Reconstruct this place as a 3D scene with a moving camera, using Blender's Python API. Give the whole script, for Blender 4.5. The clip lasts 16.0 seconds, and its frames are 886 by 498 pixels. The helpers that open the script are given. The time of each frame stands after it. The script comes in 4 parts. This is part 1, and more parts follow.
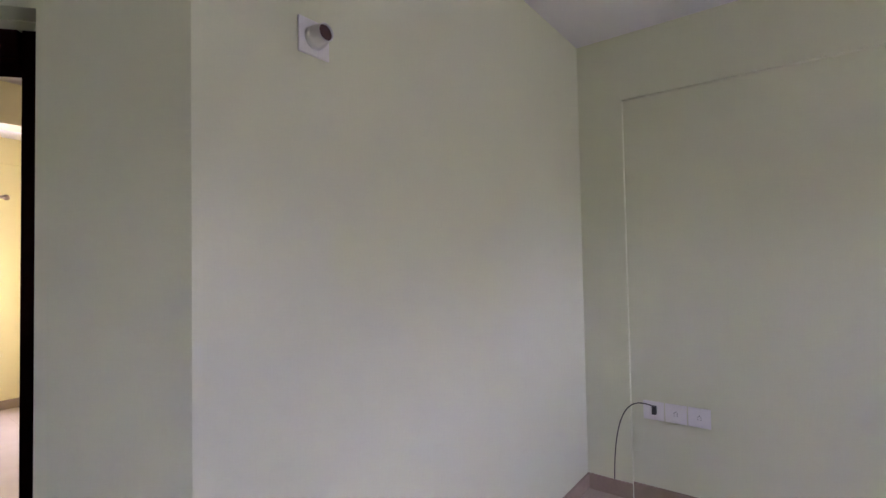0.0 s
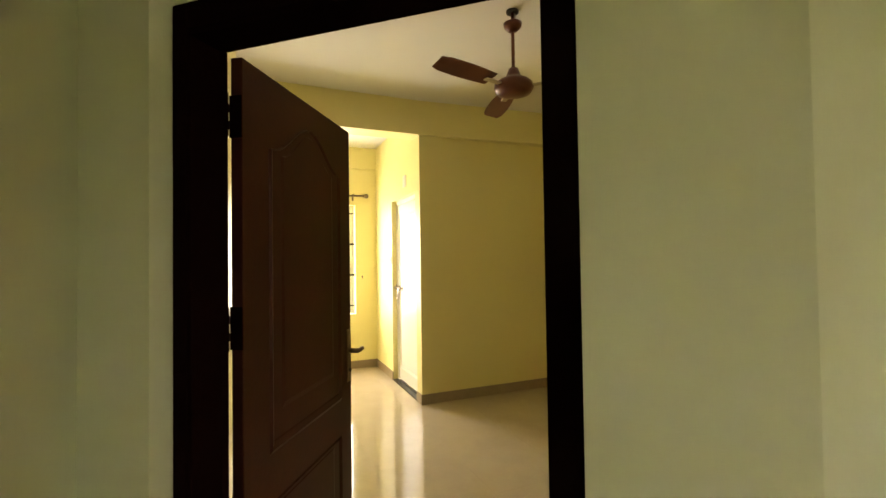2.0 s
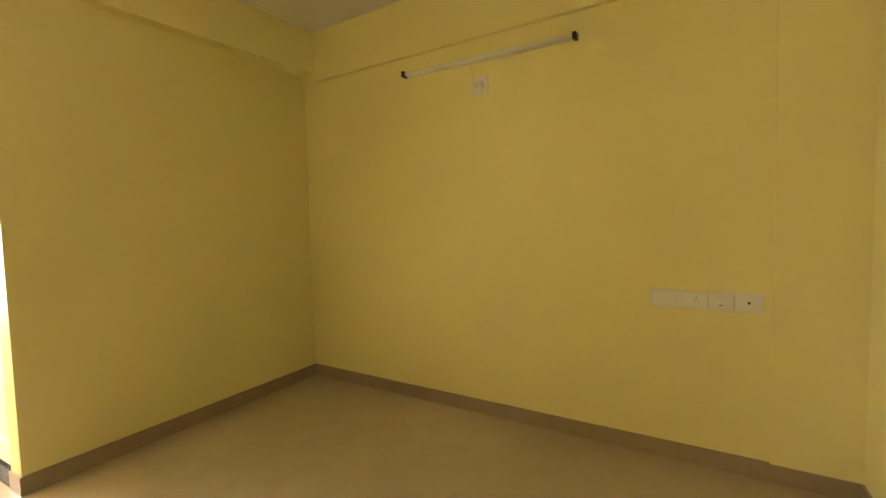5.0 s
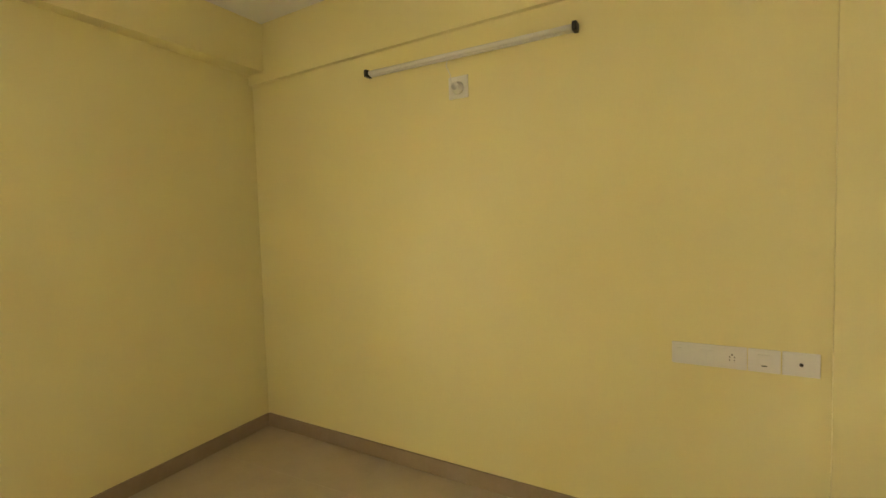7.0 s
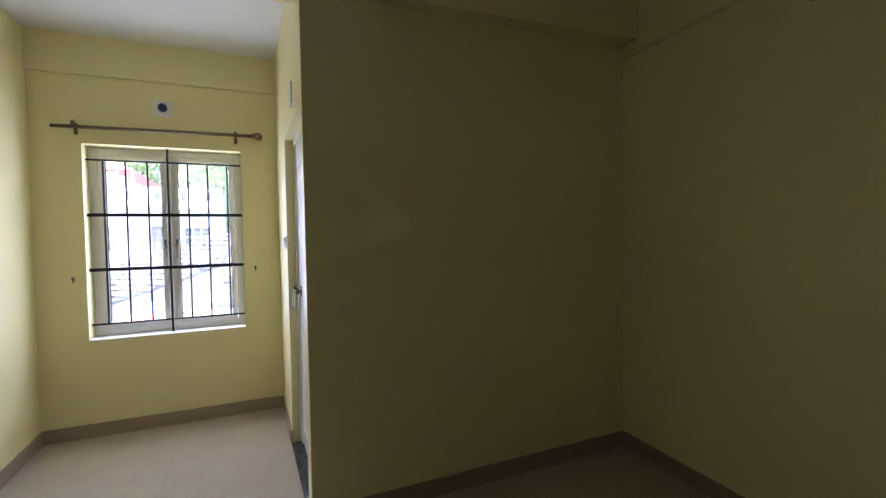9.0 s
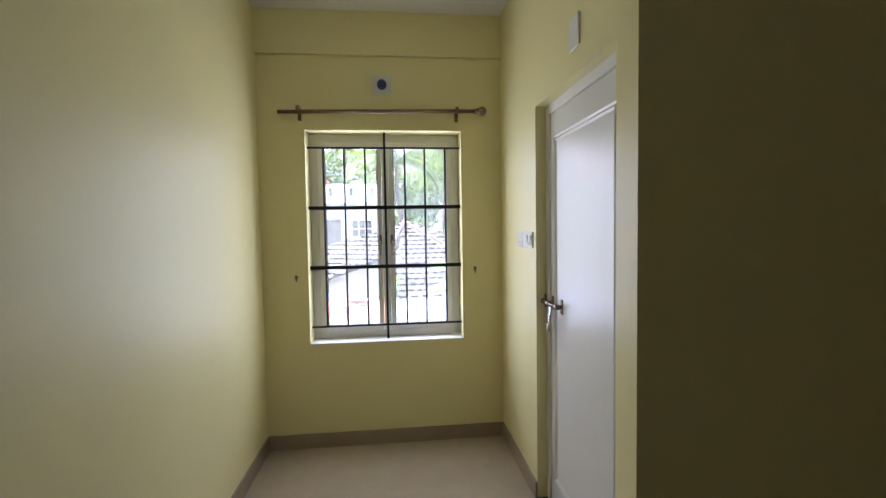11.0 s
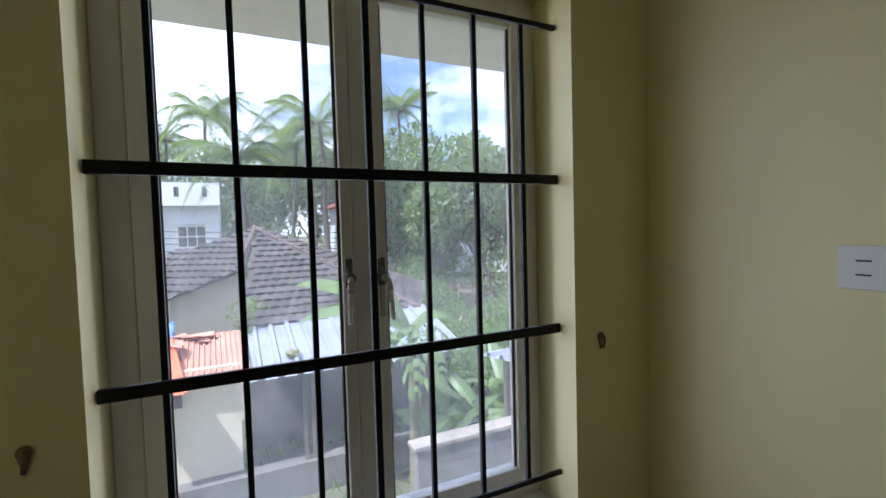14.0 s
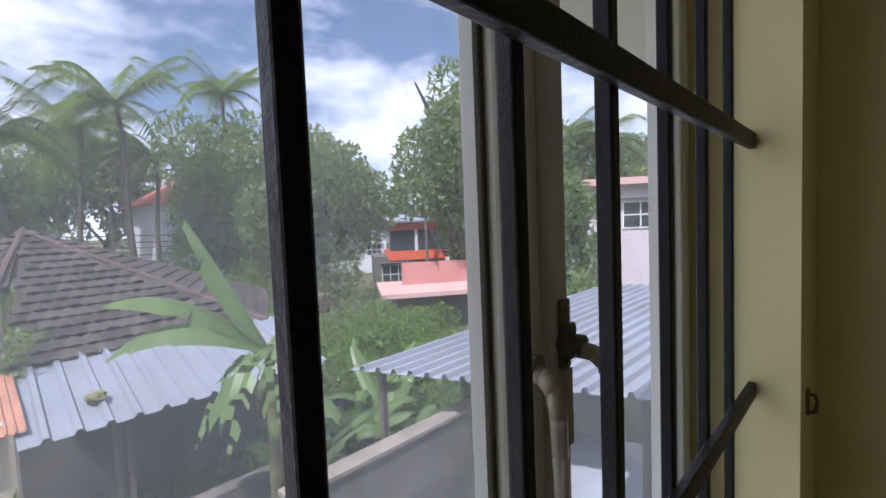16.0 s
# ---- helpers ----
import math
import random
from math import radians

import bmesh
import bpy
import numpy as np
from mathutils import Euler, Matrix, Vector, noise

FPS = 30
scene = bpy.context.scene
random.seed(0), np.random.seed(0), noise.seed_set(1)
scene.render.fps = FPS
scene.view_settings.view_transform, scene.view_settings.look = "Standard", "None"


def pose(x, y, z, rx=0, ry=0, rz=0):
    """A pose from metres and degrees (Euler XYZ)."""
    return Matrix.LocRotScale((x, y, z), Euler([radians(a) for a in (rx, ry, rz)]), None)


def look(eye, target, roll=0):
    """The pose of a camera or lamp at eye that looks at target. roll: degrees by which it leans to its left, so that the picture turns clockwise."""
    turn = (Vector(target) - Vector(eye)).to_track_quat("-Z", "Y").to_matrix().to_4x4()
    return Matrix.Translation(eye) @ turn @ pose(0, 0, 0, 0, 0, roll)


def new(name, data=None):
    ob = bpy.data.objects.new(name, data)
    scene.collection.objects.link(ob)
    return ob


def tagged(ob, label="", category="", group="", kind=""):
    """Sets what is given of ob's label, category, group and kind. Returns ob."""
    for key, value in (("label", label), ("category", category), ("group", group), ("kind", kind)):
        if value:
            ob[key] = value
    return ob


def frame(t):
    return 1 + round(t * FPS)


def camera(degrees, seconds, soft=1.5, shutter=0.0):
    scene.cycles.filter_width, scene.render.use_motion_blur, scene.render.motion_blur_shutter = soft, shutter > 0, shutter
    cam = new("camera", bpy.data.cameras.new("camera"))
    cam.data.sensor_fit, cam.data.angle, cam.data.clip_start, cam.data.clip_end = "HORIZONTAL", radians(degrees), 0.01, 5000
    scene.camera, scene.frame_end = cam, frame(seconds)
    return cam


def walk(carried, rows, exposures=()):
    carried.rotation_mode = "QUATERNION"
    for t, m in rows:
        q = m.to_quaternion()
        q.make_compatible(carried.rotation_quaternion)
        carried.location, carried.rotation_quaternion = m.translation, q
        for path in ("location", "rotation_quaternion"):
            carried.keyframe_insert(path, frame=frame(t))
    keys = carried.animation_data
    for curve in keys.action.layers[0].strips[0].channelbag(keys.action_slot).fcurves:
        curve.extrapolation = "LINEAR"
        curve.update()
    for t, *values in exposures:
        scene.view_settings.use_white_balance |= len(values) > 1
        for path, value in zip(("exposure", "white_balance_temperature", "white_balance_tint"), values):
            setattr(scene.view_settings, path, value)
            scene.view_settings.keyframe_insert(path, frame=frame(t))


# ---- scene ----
cam = camera(89.4, 16.0)
PATH = [
    (0, (-1.292, -5.029, 1.533), (0.327, -3.856, 1.589), -1.1),
    (0.5, (-1.422, -4.961, 1.482), (-0.015, -3.543, 1.562), -1.0),
    (1, (-1.482, -4.767, 1.467), (-0.314, -3.146, 1.547), -0.9),
    (1.5, (-1.48, -4.528, 1.511), (-0.553, -2.757, 1.584), -0.5),
    (2, (-1.511, -4.272, 1.469), (-0.742, -2.426, 1.511), -0.8),
    (2.5, (-1.47, -3.983, 1.442), (-0.724, -2.128, 1.388), -0.7),
    (3, (-1.354, -3.7, 1.482), (-0.509, -1.891, 1.358), -0.8),
    (3.5, (-1.277, -3.487, 1.464), (-0.263, -1.769, 1.329), -0.8),
    (4, (-1.205, -3.281, 1.466), (0.082, -1.756, 1.326), -1.1),
    (4.5, (-1.044, -3.147, 1.418), (0.495, -1.876, 1.29), -1.4),
    (5, (-0.853, -3.114, 1.399), (0.879, -2.122, 1.278), -1.4),
    (5.2, (-0.801, -3.116, 1.415), (0.995, -2.245, 1.288), -1.6),
    (7.3, (-0.293, -2.811, 1.556), (1.468, -1.866, 1.462), -1.7),
    (7.5, (-0.285, -2.762, 1.55), (1.41, -1.703, 1.468), -1.7),
    (8, (-0.292, -2.631, 1.538), (1.18, -1.279, 1.469), -0.9),
    (8.5, (-0.311, -2.484, 1.562), (0.871, -0.873, 1.479), -0.7),
    (9, (-0.259, -2.321, 1.5), (0.552, -0.493, 1.43), -0.9),
    (9.5, (-0.291, -2.112, 1.56), (0.162, -0.166, 1.458), -0.7),
    (10, (-0.466, -1.87, 1.563), (-0.207, 0.11, 1.453), -0.8),
    (10.2, (-0.524, -1.788, 1.554), (-0.314, 0.198, 1.447), -0.9),
    (12.3, (-1.025, -0.36, 1.527), (-0.77, 1.622, 1.448), -1.0),
    (12.5, (-1.049, -0.203, 1.535), (-0.715, 1.767, 1.458), -1.1),
    (13, (-1.11, 0.167, 1.527), (-0.543, 2.084, 1.453), -1.3),
    (13.5, (-1.151, 0.539, 1.524), (-0.388, 2.386, 1.448), -1.6),
    (14, (-1.11, 0.875, 1.551), (-0.25, 2.678, 1.463), -1.6),
    (14.5, (-1.154, 1.185, 1.534), (-0.174, 2.927, 1.459), -1.1),
    (15, (-1.138, 1.470, 1.542), (-0.060, 3.152, 1.461), -1.9),
    (15.5, (-1.147, 1.668, 1.572), (0.094, 3.234, 1.501), -3.0),
    (16, (-1.172, 1.737, 1.566), (0.271, 3.116, 1.450), -2.3),
]
# seconds, stops
EXPOSURES = [(0, 5.1, 5450, 55), (0.5, 4.65, 5900, 43), (1.0, 4.7, 7500, 19), (1.5, 4.75, 8200, 10), (2.0, 5.0, 8800, 14), (2.5, 5.2, 8800, 18), (3.0, 5.5, 7800, 25), (3.5, 5.5, 7200, 28), (4.0, 5.2, 7700, 26), (4.5, 4.75, 8600, 26), (5.2, 5.6, 9000, 21),
             (7.5, 5.75, 6300, 28), (8.0, 5.5, 6400, 27), (8.5, 4.35, 5900, 28), (9, 3.3, 5200, 28), (9.5, 3.0, 4900, 26), (10, 3.2, 5100, 25), (12.3, 2.0, 5600, 22), (13.5, 1.5, 5500, 22), (14.5, 0.95, 5300, 20), (15, 0.85, 5200, 18), (16, 0.45, 5800, 24)]
walk(cam, [(t, look(e, g, r)) for t, e, g, r in PATH], EXPOSURES)

# ---- light ----
world = bpy.data.worlds.new("sky")
scene.world = world
world.use_nodes = True
wn = world.node_tree.nodes
sky = wn.new("ShaderNodeTexSky")
sky.sky_type = "NISHITA"
sky.sun_disc = False
sky.dust_density = 3.0
sky.sun_elevation = radians(60)
sky.sun_rotation = radians(243)
wl = world.node_tree.links
wtc, wmap, cloud, cramp, cmix = [wn.new("ShaderNode" + k) for k in ("TexCoord", "Mapping", "TexNoise", "MapRange", "Mix")]
cmix.data_type = "RGBA"
wmap.inputs["Scale"].default_value = (1, 1, 2.2)
wmap.inputs["Location"].default_value = (0.35, 0.1, 0.0)
cloud.inputs["Scale"].default_value, cloud.inputs["Detail"].default_value, cloud.inputs["Roughness"].default_value = 2.1, 10, 0.6
cramp.inputs["From Min"].default_value, cramp.inputs["From Max"].default_value = 0.40, 0.57
cmix.inputs["B"].default_value = (8.2, 8.4, 8.8, 1)
wl.new(wtc.outputs["Generated"], wmap.inputs["Vector"])
wl.new(wmap.outputs[0], cloud.inputs["Vector"])
wl.new(cloud.outputs["Fac"], cramp.inputs["Value"])
wl.new(cramp.outputs[0], cmix.inputs["Factor"])
wl.new(sky.outputs[0], cmix.inputs["A"])
wl.new(cmix.outputs["Result"], wn["Background"].inputs[0])
wn["Background"].inputs[1].default_value = 0.145


def area(name, m, sx, sy, watts, col):
    l = bpy.data.lights.new(name, "AREA")
    l.shape, l.size, l.size_y, l.energy, l.color = "RECTANGLE", sx, sy, watts, col
    o = new(name, l)
    o.matrix_world = m
    return o


sun_l = bpy.data.lights.new("sun", "SUN")
sun_l.energy, sun_l.angle, sun_l.color = 5.0, radians(0.6), (1, 0.95, 0.86)
sun = new("sun", sun_l)
sun.matrix_world = look((0, 0, 30), (4.5, 2.3, 21.3))
area("window_daylight", look((-0.805, 1.912, 1.47), (-0.805, 0, 1.47)), 1.0, 1.4, 2.0, (0.95, 0.98, 1.0))
# fill lamp added in the unseen opening of the hall's south wall
area("hall_fill", look((0.2, -9.05, 1.5), (0.2, 0, 1.4)), 0.8, 0.7, 0.3, (0.95, 0.98, 1.0))


# ---- materials ----
def mat(name, col, rough=0.6, metal=0.0, var=0.06, scale=3.0, bump=0.0, bscale=60.0, island=False, spec=0.5):
    m = bpy.data.materials.new(name)
    m.use_nodes = True
    n, l = m.node_tree.nodes, m.node_tree.links
    b = n["Principled BSDF"]
    b.inputs["Roughness"].default_value, b.inputs["Metallic"].default_value = rough, metal
    b.inputs["Specular IOR Level"].default_value = spec
    tc = n.new("ShaderNodeTexCoord")
    big, fine = n.new("ShaderNodeTexNoise"), n.new("ShaderNodeTexNoise")
    for tx, s in ((big, scale), (fine, bscale)):
        tx.inputs["Scale"].default_value, tx.inputs["Detail"].default_value = s, 5
        l.new(tc.outputs["Object"], tx.inputs["Vector"])
    mx = n.new("ShaderNodeMix")
    mx.data_type = "RGBA"
    mx.inputs["A"].default_value = (*[c * (1 - var) for c in col], 1)
    mx.inputs["B"].default_value = (*[min(1, c * (1 + var)) for c in col], 1)
    if island:
        g = n.new("ShaderNodeNewGeometry")
        o = n.new("ShaderNodeObjectInfo")
        a1, a2 = n.new("ShaderNodeMath"), n.new("ShaderNodeMath")
        l.new(g.outputs["Random Per Island"], a1.inputs[0])
        l.new(o.outputs["Random"], a1.inputs[1])
        a2.operation = "FRACT"
        l.new(a1.outputs[0], a2.inputs[0])
        a3 = n.new("ShaderNodeMix")
        a3.inputs["Factor"].default_value = 0.4
        l.new(a2.outputs[0], a3.inputs["A"])
        l.new(big.outputs["Fac"], a3.inputs["B"])
        l.new(a3.outputs["Result"], mx.inputs["Factor"])
    else:
        a3 = n.new("ShaderNodeMix")
        a3.inputs["Factor"].default_value = 0.3
        l.new(big.outputs["Fac"], a3.inputs["A"])
        l.new(fine.outputs["Fac"], a3.inputs["B"])
        st = n.new("ShaderNodeMapRange")
        st.inputs["From Min"].default_value, st.inputs["From Max"].default_value = 0.3, 0.7
        l.new(a3.outputs["Result"], st.inputs["Value"])
        l.new(st.outputs["Result"], mx.inputs["Factor"])
    l.new(mx.outputs["Result"], b.inputs["Base Color"])
    if bump:
        bp = n.new("ShaderNodeBump")
        bp.inputs["Strength"].default_value, bp.inputs["Distance"].default_value = bump, 0.01
        l.new(fine.outputs["Fac"], bp.inputs["Height"])
        l.new(bp.outputs[0], b.inputs["Normal"])
    return m


M_WALL = mat("yellow_wall_paint", (0.84, 0.76, 0.40), 0.45, var=0.025, scale=1.2, bump=0.06, bscale=90)
M_HALL = mat("pale_green_wall_paint", (0.69, 0.71, 0.51), 0.5, var=0.025, scale=1.2, bump=0.06, bscale=90)
M_CEIL = mat("white_ceiling_paint", (0.80, 0.79, 0.78), 0.7, var=0.02, scale=1.5, bump=0.05, bscale=80)
M_TILE = mat("cream_vitrified_tile", (0.50, 0.42, 0.325), 0.06, var=0.05, scale=6, bscale=40)
M_GROUT = mat("tile_joint", (0.56, 0.48, 0.38), 0.7)
M_SKIRT = mat("brown_skirting_tile", (0.36, 0.28, 0.21), 0.25, var=0.08, scale=9, bscale=50)
M_DOOR = mat("dark_brown_varnished_wood", (0.050, 0.0115, 0.0075), 0.42, var=0.22, scale=5, bump=0.05, bscale=70, spec=0.22)
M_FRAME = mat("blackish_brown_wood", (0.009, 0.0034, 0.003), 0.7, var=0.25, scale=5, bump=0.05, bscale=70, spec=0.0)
M_WHITE = mat("white_gloss_paint", (0.80, 0.78, 0.73), 0.3, var=0.02)
M_PLAST = mat("white_plastic", (0.82, 0.81, 0.79), 0.3, var=0.01)
M_IRON = mat("black_painted_iron", (0.007, 0.0065, 0.0065), 0.5, var=0.4, scale=20, bump=0.2, bscale=120, spec=0.25)
M_BRASS = mat("antique_brass", (0.24, 0.18, 0.13), 0.35, 0.9, var=0.15, scale=30)
M_STEEL = mat("brushed_steel", (0.55, 0.52, 0.48), 0.3, 1.0, var=0.1, scale=30)
M_DARK = mat("dark_plastic", (0.02, 0.02, 0.022), 0.4)
M_FAST = mat("grey_painted_metal", (0.17, 0.155, 0.135), 0.45, var=0.2, scale=25)
M_GRANITE = mat("dark_granite", (0.05, 0.05, 0.055), 0.2, var=0.5, scale=60)


# ---- mesh helpers ----
def part(name, bm, material, parent=None, label="", smooth=False):
    me = bpy.data.meshes.new(name)
    bmesh.ops.recalc_face_normals(bm, faces=bm.faces)
    bm.to_mesh(me)
    bm.free()
    me.materials.append(material)
    if smooth:
        for p in me.polygons:
            p.use_smooth = True
    o = new(name, me)
    if parent:
        o.parent = parent
    if label:
        o["label"] = label
    return o


def box(bm, x0, x1, y0, y1, z0, z1, m=None, bevel=0.0):
    r = bmesh.ops.create_cube(bm, size=1)
    vs = r["verts"]
    bmesh.ops.transform(bm, verts=vs, matrix=Matrix.Translation(((x0 + x1) / 2, (y0 + y1) / 2, (z0 + z1) / 2)) @ Matrix.Diagonal((x1 - x0, y1 - y0, z1 - z0, 1)))
    if bevel:
        es = list({e for v in vs for e in v.link_edges})
        g = bmesh.ops.bevel(bm, geom=es, offset=bevel, segments=2, affect="EDGES", profile=0.5)
        vs = list({v for f in g["faces"] for v in f.verts} | {v for v in vs if v.is_valid})
    if m:
        bmesh.ops.transform(bm, verts=vs, matrix=m)
    return bm


def B(*a, m=None, bevel=0.0):
    return box(bmesh.new(), *a, m=m, bevel=bevel)


def prism(bm, pts, z0, z1):
    lo = [bm.verts.new((x, y, z0)) for x, y in pts]
    hi = [bm.verts.new((x, y, z1)) for x, y in pts]
    bm.faces.new(lo), bm.faces.new(hi)
    for i in range(len(pts)):
        j = (i + 1) % len(pts)
        bm.faces.new((lo[i], lo[j], hi[j], hi[i]))
    return bm


def cyl(bm, p, q, r, r2=None, n=16):
    p, q = Vector(p), Vector(q)
    g = bmesh.ops.create_cone(bm, cap_ends=True, segments=n, radius1=r, radius2=r if r2 is None else r2, depth=(q - p).length)
    bmesh.ops.transform(bm, verts=g["verts"], matrix=Matrix.Translation((p + q) / 2) @ (q - p).to_track_quat("Z", "Y").to_matrix().to_4x4())
    return bm


def lathe(bm, prof, m=None, n=24):
    rings = [[bm.verts.new((r * math.cos(a * math.tau / n), r * math.sin(a * math.tau / n), z)) for a in range(n)] for r, z in prof]
    for a, b in zip(rings, rings[1:]):
        for i in range(n):
            bm.faces.new((a[i], a[(i + 1) % n], b[(i + 1) % n], b[i]))
    bm.faces.new(rings[0]), bm.faces.new(rings[-1])
    if m:
        bmesh.ops.transform(bm, verts=[v for r in rings for v in r], matrix=m)
    return bm


def tube(bm, pts, r, n=8):
    for p, q in zip(pts, pts[1:]):
        cyl(bm, p, q, r, n=n)
    for p in pts[1:-1]:
        bmesh.ops.create_uvsphere(bm, u_segments=n, v_segments=6, radius=r, matrix=Matrix.Translation(p))
    return bm


def thing(name, m, label, category, group="", kind=""):
    o = new(name)
    o.matrix_world = m
    return tagged(o, label, category, group, kind)


def struct(name, bm, material, label, category="wall"):
    return tagged(part(name, bm, material), label, category, kind="structure")


# ---- plan ----
AX, RX, WY, LX, SY, CZ = 0.02, 2.122, 1.815, -1.65, -3.81, 3.08
DX, DN = Vector((0.754, -0.657)), Vector((0.657, 0.754))   # along and through the slanting door wall
VH, VB, U0, U1, DZ = -3.43, -3.20, 0.673, 1.648, 2.14
HL, HE, HC = (-1.931, -2.867), (-0.763, -3.882), (1.735, -4.006)   # hall corners
BL, BS = (LX, -2.806), (-0.498, SY)                                # bedroom ends of the slanting wall


def dg(u, v):
    return tuple(DX * u + DN * v)


DOOR = Matrix(((DX.x, DN.x, 0, 0), (DX.y, DN.y, 0, 0), (0, 0, 1, 0), (0, 0, 0, 1)))   # u, v, z to the world
WX0, WX1, WZ0, WZ1 = -1.343, -0.268, 0.73, 2.21
BD0, BD1, BDZ = 0.14, 1.028, 2.17
HS = -9.0

SLANT = Matrix.Translation((RX + 0.008, 0, 0)) @ Matrix.Rotation(radians(-2.9), 4, "Z") @ Matrix.Translation((-RX, 0, 0))   # the east wall is out of square
struct("wall_east", B(RX, RX + 0.25, SY - 0.05, 0.02, 0, CZ, m=SLANT), M_WALL, "pale yellow painted plaster bedroom wall")
struct("wall_partition", B(AX, RX + 0.2, 0, BD0, 0, CZ), M_WALL, "pale yellow painted wall in front of the bathroom")
bm = B(AX, AX + 0.2, BD1, WY, 0, CZ)
box(bm, AX, AX + 0.2, BD0, BD1, BDZ, CZ)
struct("wall_bathroom_side", bm, M_WALL, "pale yellow painted wall with a white bathroom door")
struct("wall_bathroom_inside", B(AX + 0.2, RX + 0.2, WY - 0.2, WY, 0, CZ), M_WALL, "plain wall closing the bathroom")
bm = B(LX - 0.2, WX0, WY, WY + 0.23, 0, CZ)
box(bm, WX1, RX + 0.2, WY, WY + 0.23, 0, CZ)
box(bm, WX0, WX1, WY, WY + 0.23, 0, WZ0)
box(bm, WX0, WX1, WY, WY + 0.23, WZ1, CZ)
struct("wall_window", bm, M_WALL, "pale yellow painted wall with a barred window")
struct("wall_west", B(LX - 0.24, LX, BL[1], WY, 0, CZ), M_WALL, "pale yellow painted bedroom wall beside the window alcove")
bm = prism(bmesh.new(), [HL, dg(U0, VH), dg(U0, VB), BL], 0, CZ)
prism(bm, [dg(U1, VH), HE, BS, dg(U1, VB)], 0, CZ)
prism(bm, [dg(U0, VH), dg(U1, VH), dg(U1, VB), dg(U0, VB)], DZ, CZ)


def hall_side(ob, test):
    ob.data.materials.append(M_HALL)
    for p in ob.data.polygons:
        if test(p.center):
            p.material_index = 1


hall_side(struct("wall_door", bm, M_WALL, "slanting painted wall round the bedroom door"), lambda c: c.x * DN.x + c.y * DN.y < -3.23)
hall_side(struct("wall_south", prism(bmesh.new(), [HE, HC, (RX + 0.2, HC[1]), (RX + 0.2, SY), BS], 0, CZ), M_WALL, "painted wall between bedroom and hall"), lambda c: c.y < -3.92)
struct("wall_hall_west", prism(bmesh.new(), [HL, BL, (LX - 0.5, BL[1]), (LX - 0.5, HS), (HL[0], HS)], 0, CZ), M_HALL, "pale green painted hall wall")
# hall far wall: a shallow recess between its pier and the hall's end
RC, RZ = -4.29, 2.56
bm = B(HC[0] + 0.035, HC[0] + 0.3, HS, RC, 0, RZ)
box(bm, HC[0], HC[0] + 0.3, RC, HC[1], 0, RZ)
box(bm, HC[0], HC[0] + 0.3, HS, HC[1], RZ, CZ)
struct("wall_hall_east", bm, M_HALL, "pale green painted hall wall with a shallow recess")
# unseen end wall; its opening is added and sized only to light the hall
bm = B(LX - 0.5, -0.2, HS - 0.2, HS, 0, CZ)
box(bm, 0.6, HC[0] + 0.3, HS - 0.2, HS, 0, CZ)
box(bm, -0.2, 0.6, HS - 0.2, HS, 0, 1.15), box(bm, -0.2, 0.6, HS - 0.2, HS, 1.85, CZ)
struct("wall_hall_south", bm, M_HALL, "pale green painted hall wall with an added, unseen window opening")
struct("ceiling_bedroom", prism(bmesh.new(), [BL, (LX, -0.02), (RX, -0.02), (RX, SY), BS], CZ - 0.01, CZ + 0.15), M_CEIL, "white painted bedroom ceiling", "ceiling")
struct("ceiling_alcove", B(LX, AX, 0.2, WY, 3.0, 3.2), M_CEIL, "white painted ceiling of the window alcove", "ceiling")
struct("ceiling_hall", prism(bmesh.new(), [HL, HE, HC, (HC[0], HS), (HL[0], HS)], 2.985, 3.2), M_CEIL, "white painted hall ceiling", "ceiling")
struct("roof_slab", B(LX - 0.5, RX + 0.3, HS - 0.2, WY + 0.23, 3.2, 3.4), M_CEIL, "concrete roof slab", "roof")
struct("window_canopy", B(LX - 1.5, RX + 2, WY + 0.23, 2.88, 2.36, 2.46, bevel=0.01), M_CEIL, "white painted concrete sunshade above the window", "canopy")
struct("beam_alcove", prism(bmesh.new(), [(LX, -0.06), (AX, -0.03), (RX, -0.18), (RX, 0.2), (LX, 0.2)], 2.725, CZ), M_WALL, "yellow painted ceiling beam over the alcove", "beam")
struct("beam_window", B(LX, AX, WY - 0.025, WY, 2.71, 3.0), M_WALL, "yellow painted shallow beam above the window", "beam")
struct("beam_east", B(RX - 0.035, RX + 0.02, SY - 0.03, 0, 2.655, CZ, m=SLANT), M_WALL, "yellow painted shallow beam along the wall", "beam")
struct("pilaster_east", B(RX - 0.02, RX + 0.02, SY - 0.03, -3.45, 0.1, 2.66, m=SLANT), M_WALL, "yellow painted shallow pilaster in the corner", "pilaster")

floor = struct("floor", B(LX - 0.3, RX + 0.2, HS, WY, -0.2, -0.012), M_GROUT, "glossy cream vitrified tile floor", "floor")


def skirt(pts, name):
    """A tile skirting 12 mm proud of the wall along pts (wall on the right hand)."""
    bm = bmesh.new()
    for p, q in zip(pts, pts[1:]):
        p, q = Vector(p), Vector(q)
        d = (q - p).normalized()
        nrm = Vector((-d.y, d.x)) * 0.012
        prism(bm, [p - nrm * 0.1, q - nrm * 0.1, q + nrm, p + nrm], 0.0005, 0.1)
    o = struct(name, bm, M_SKIRT, "brown vitrified tile skirting", "skirting")
    return o


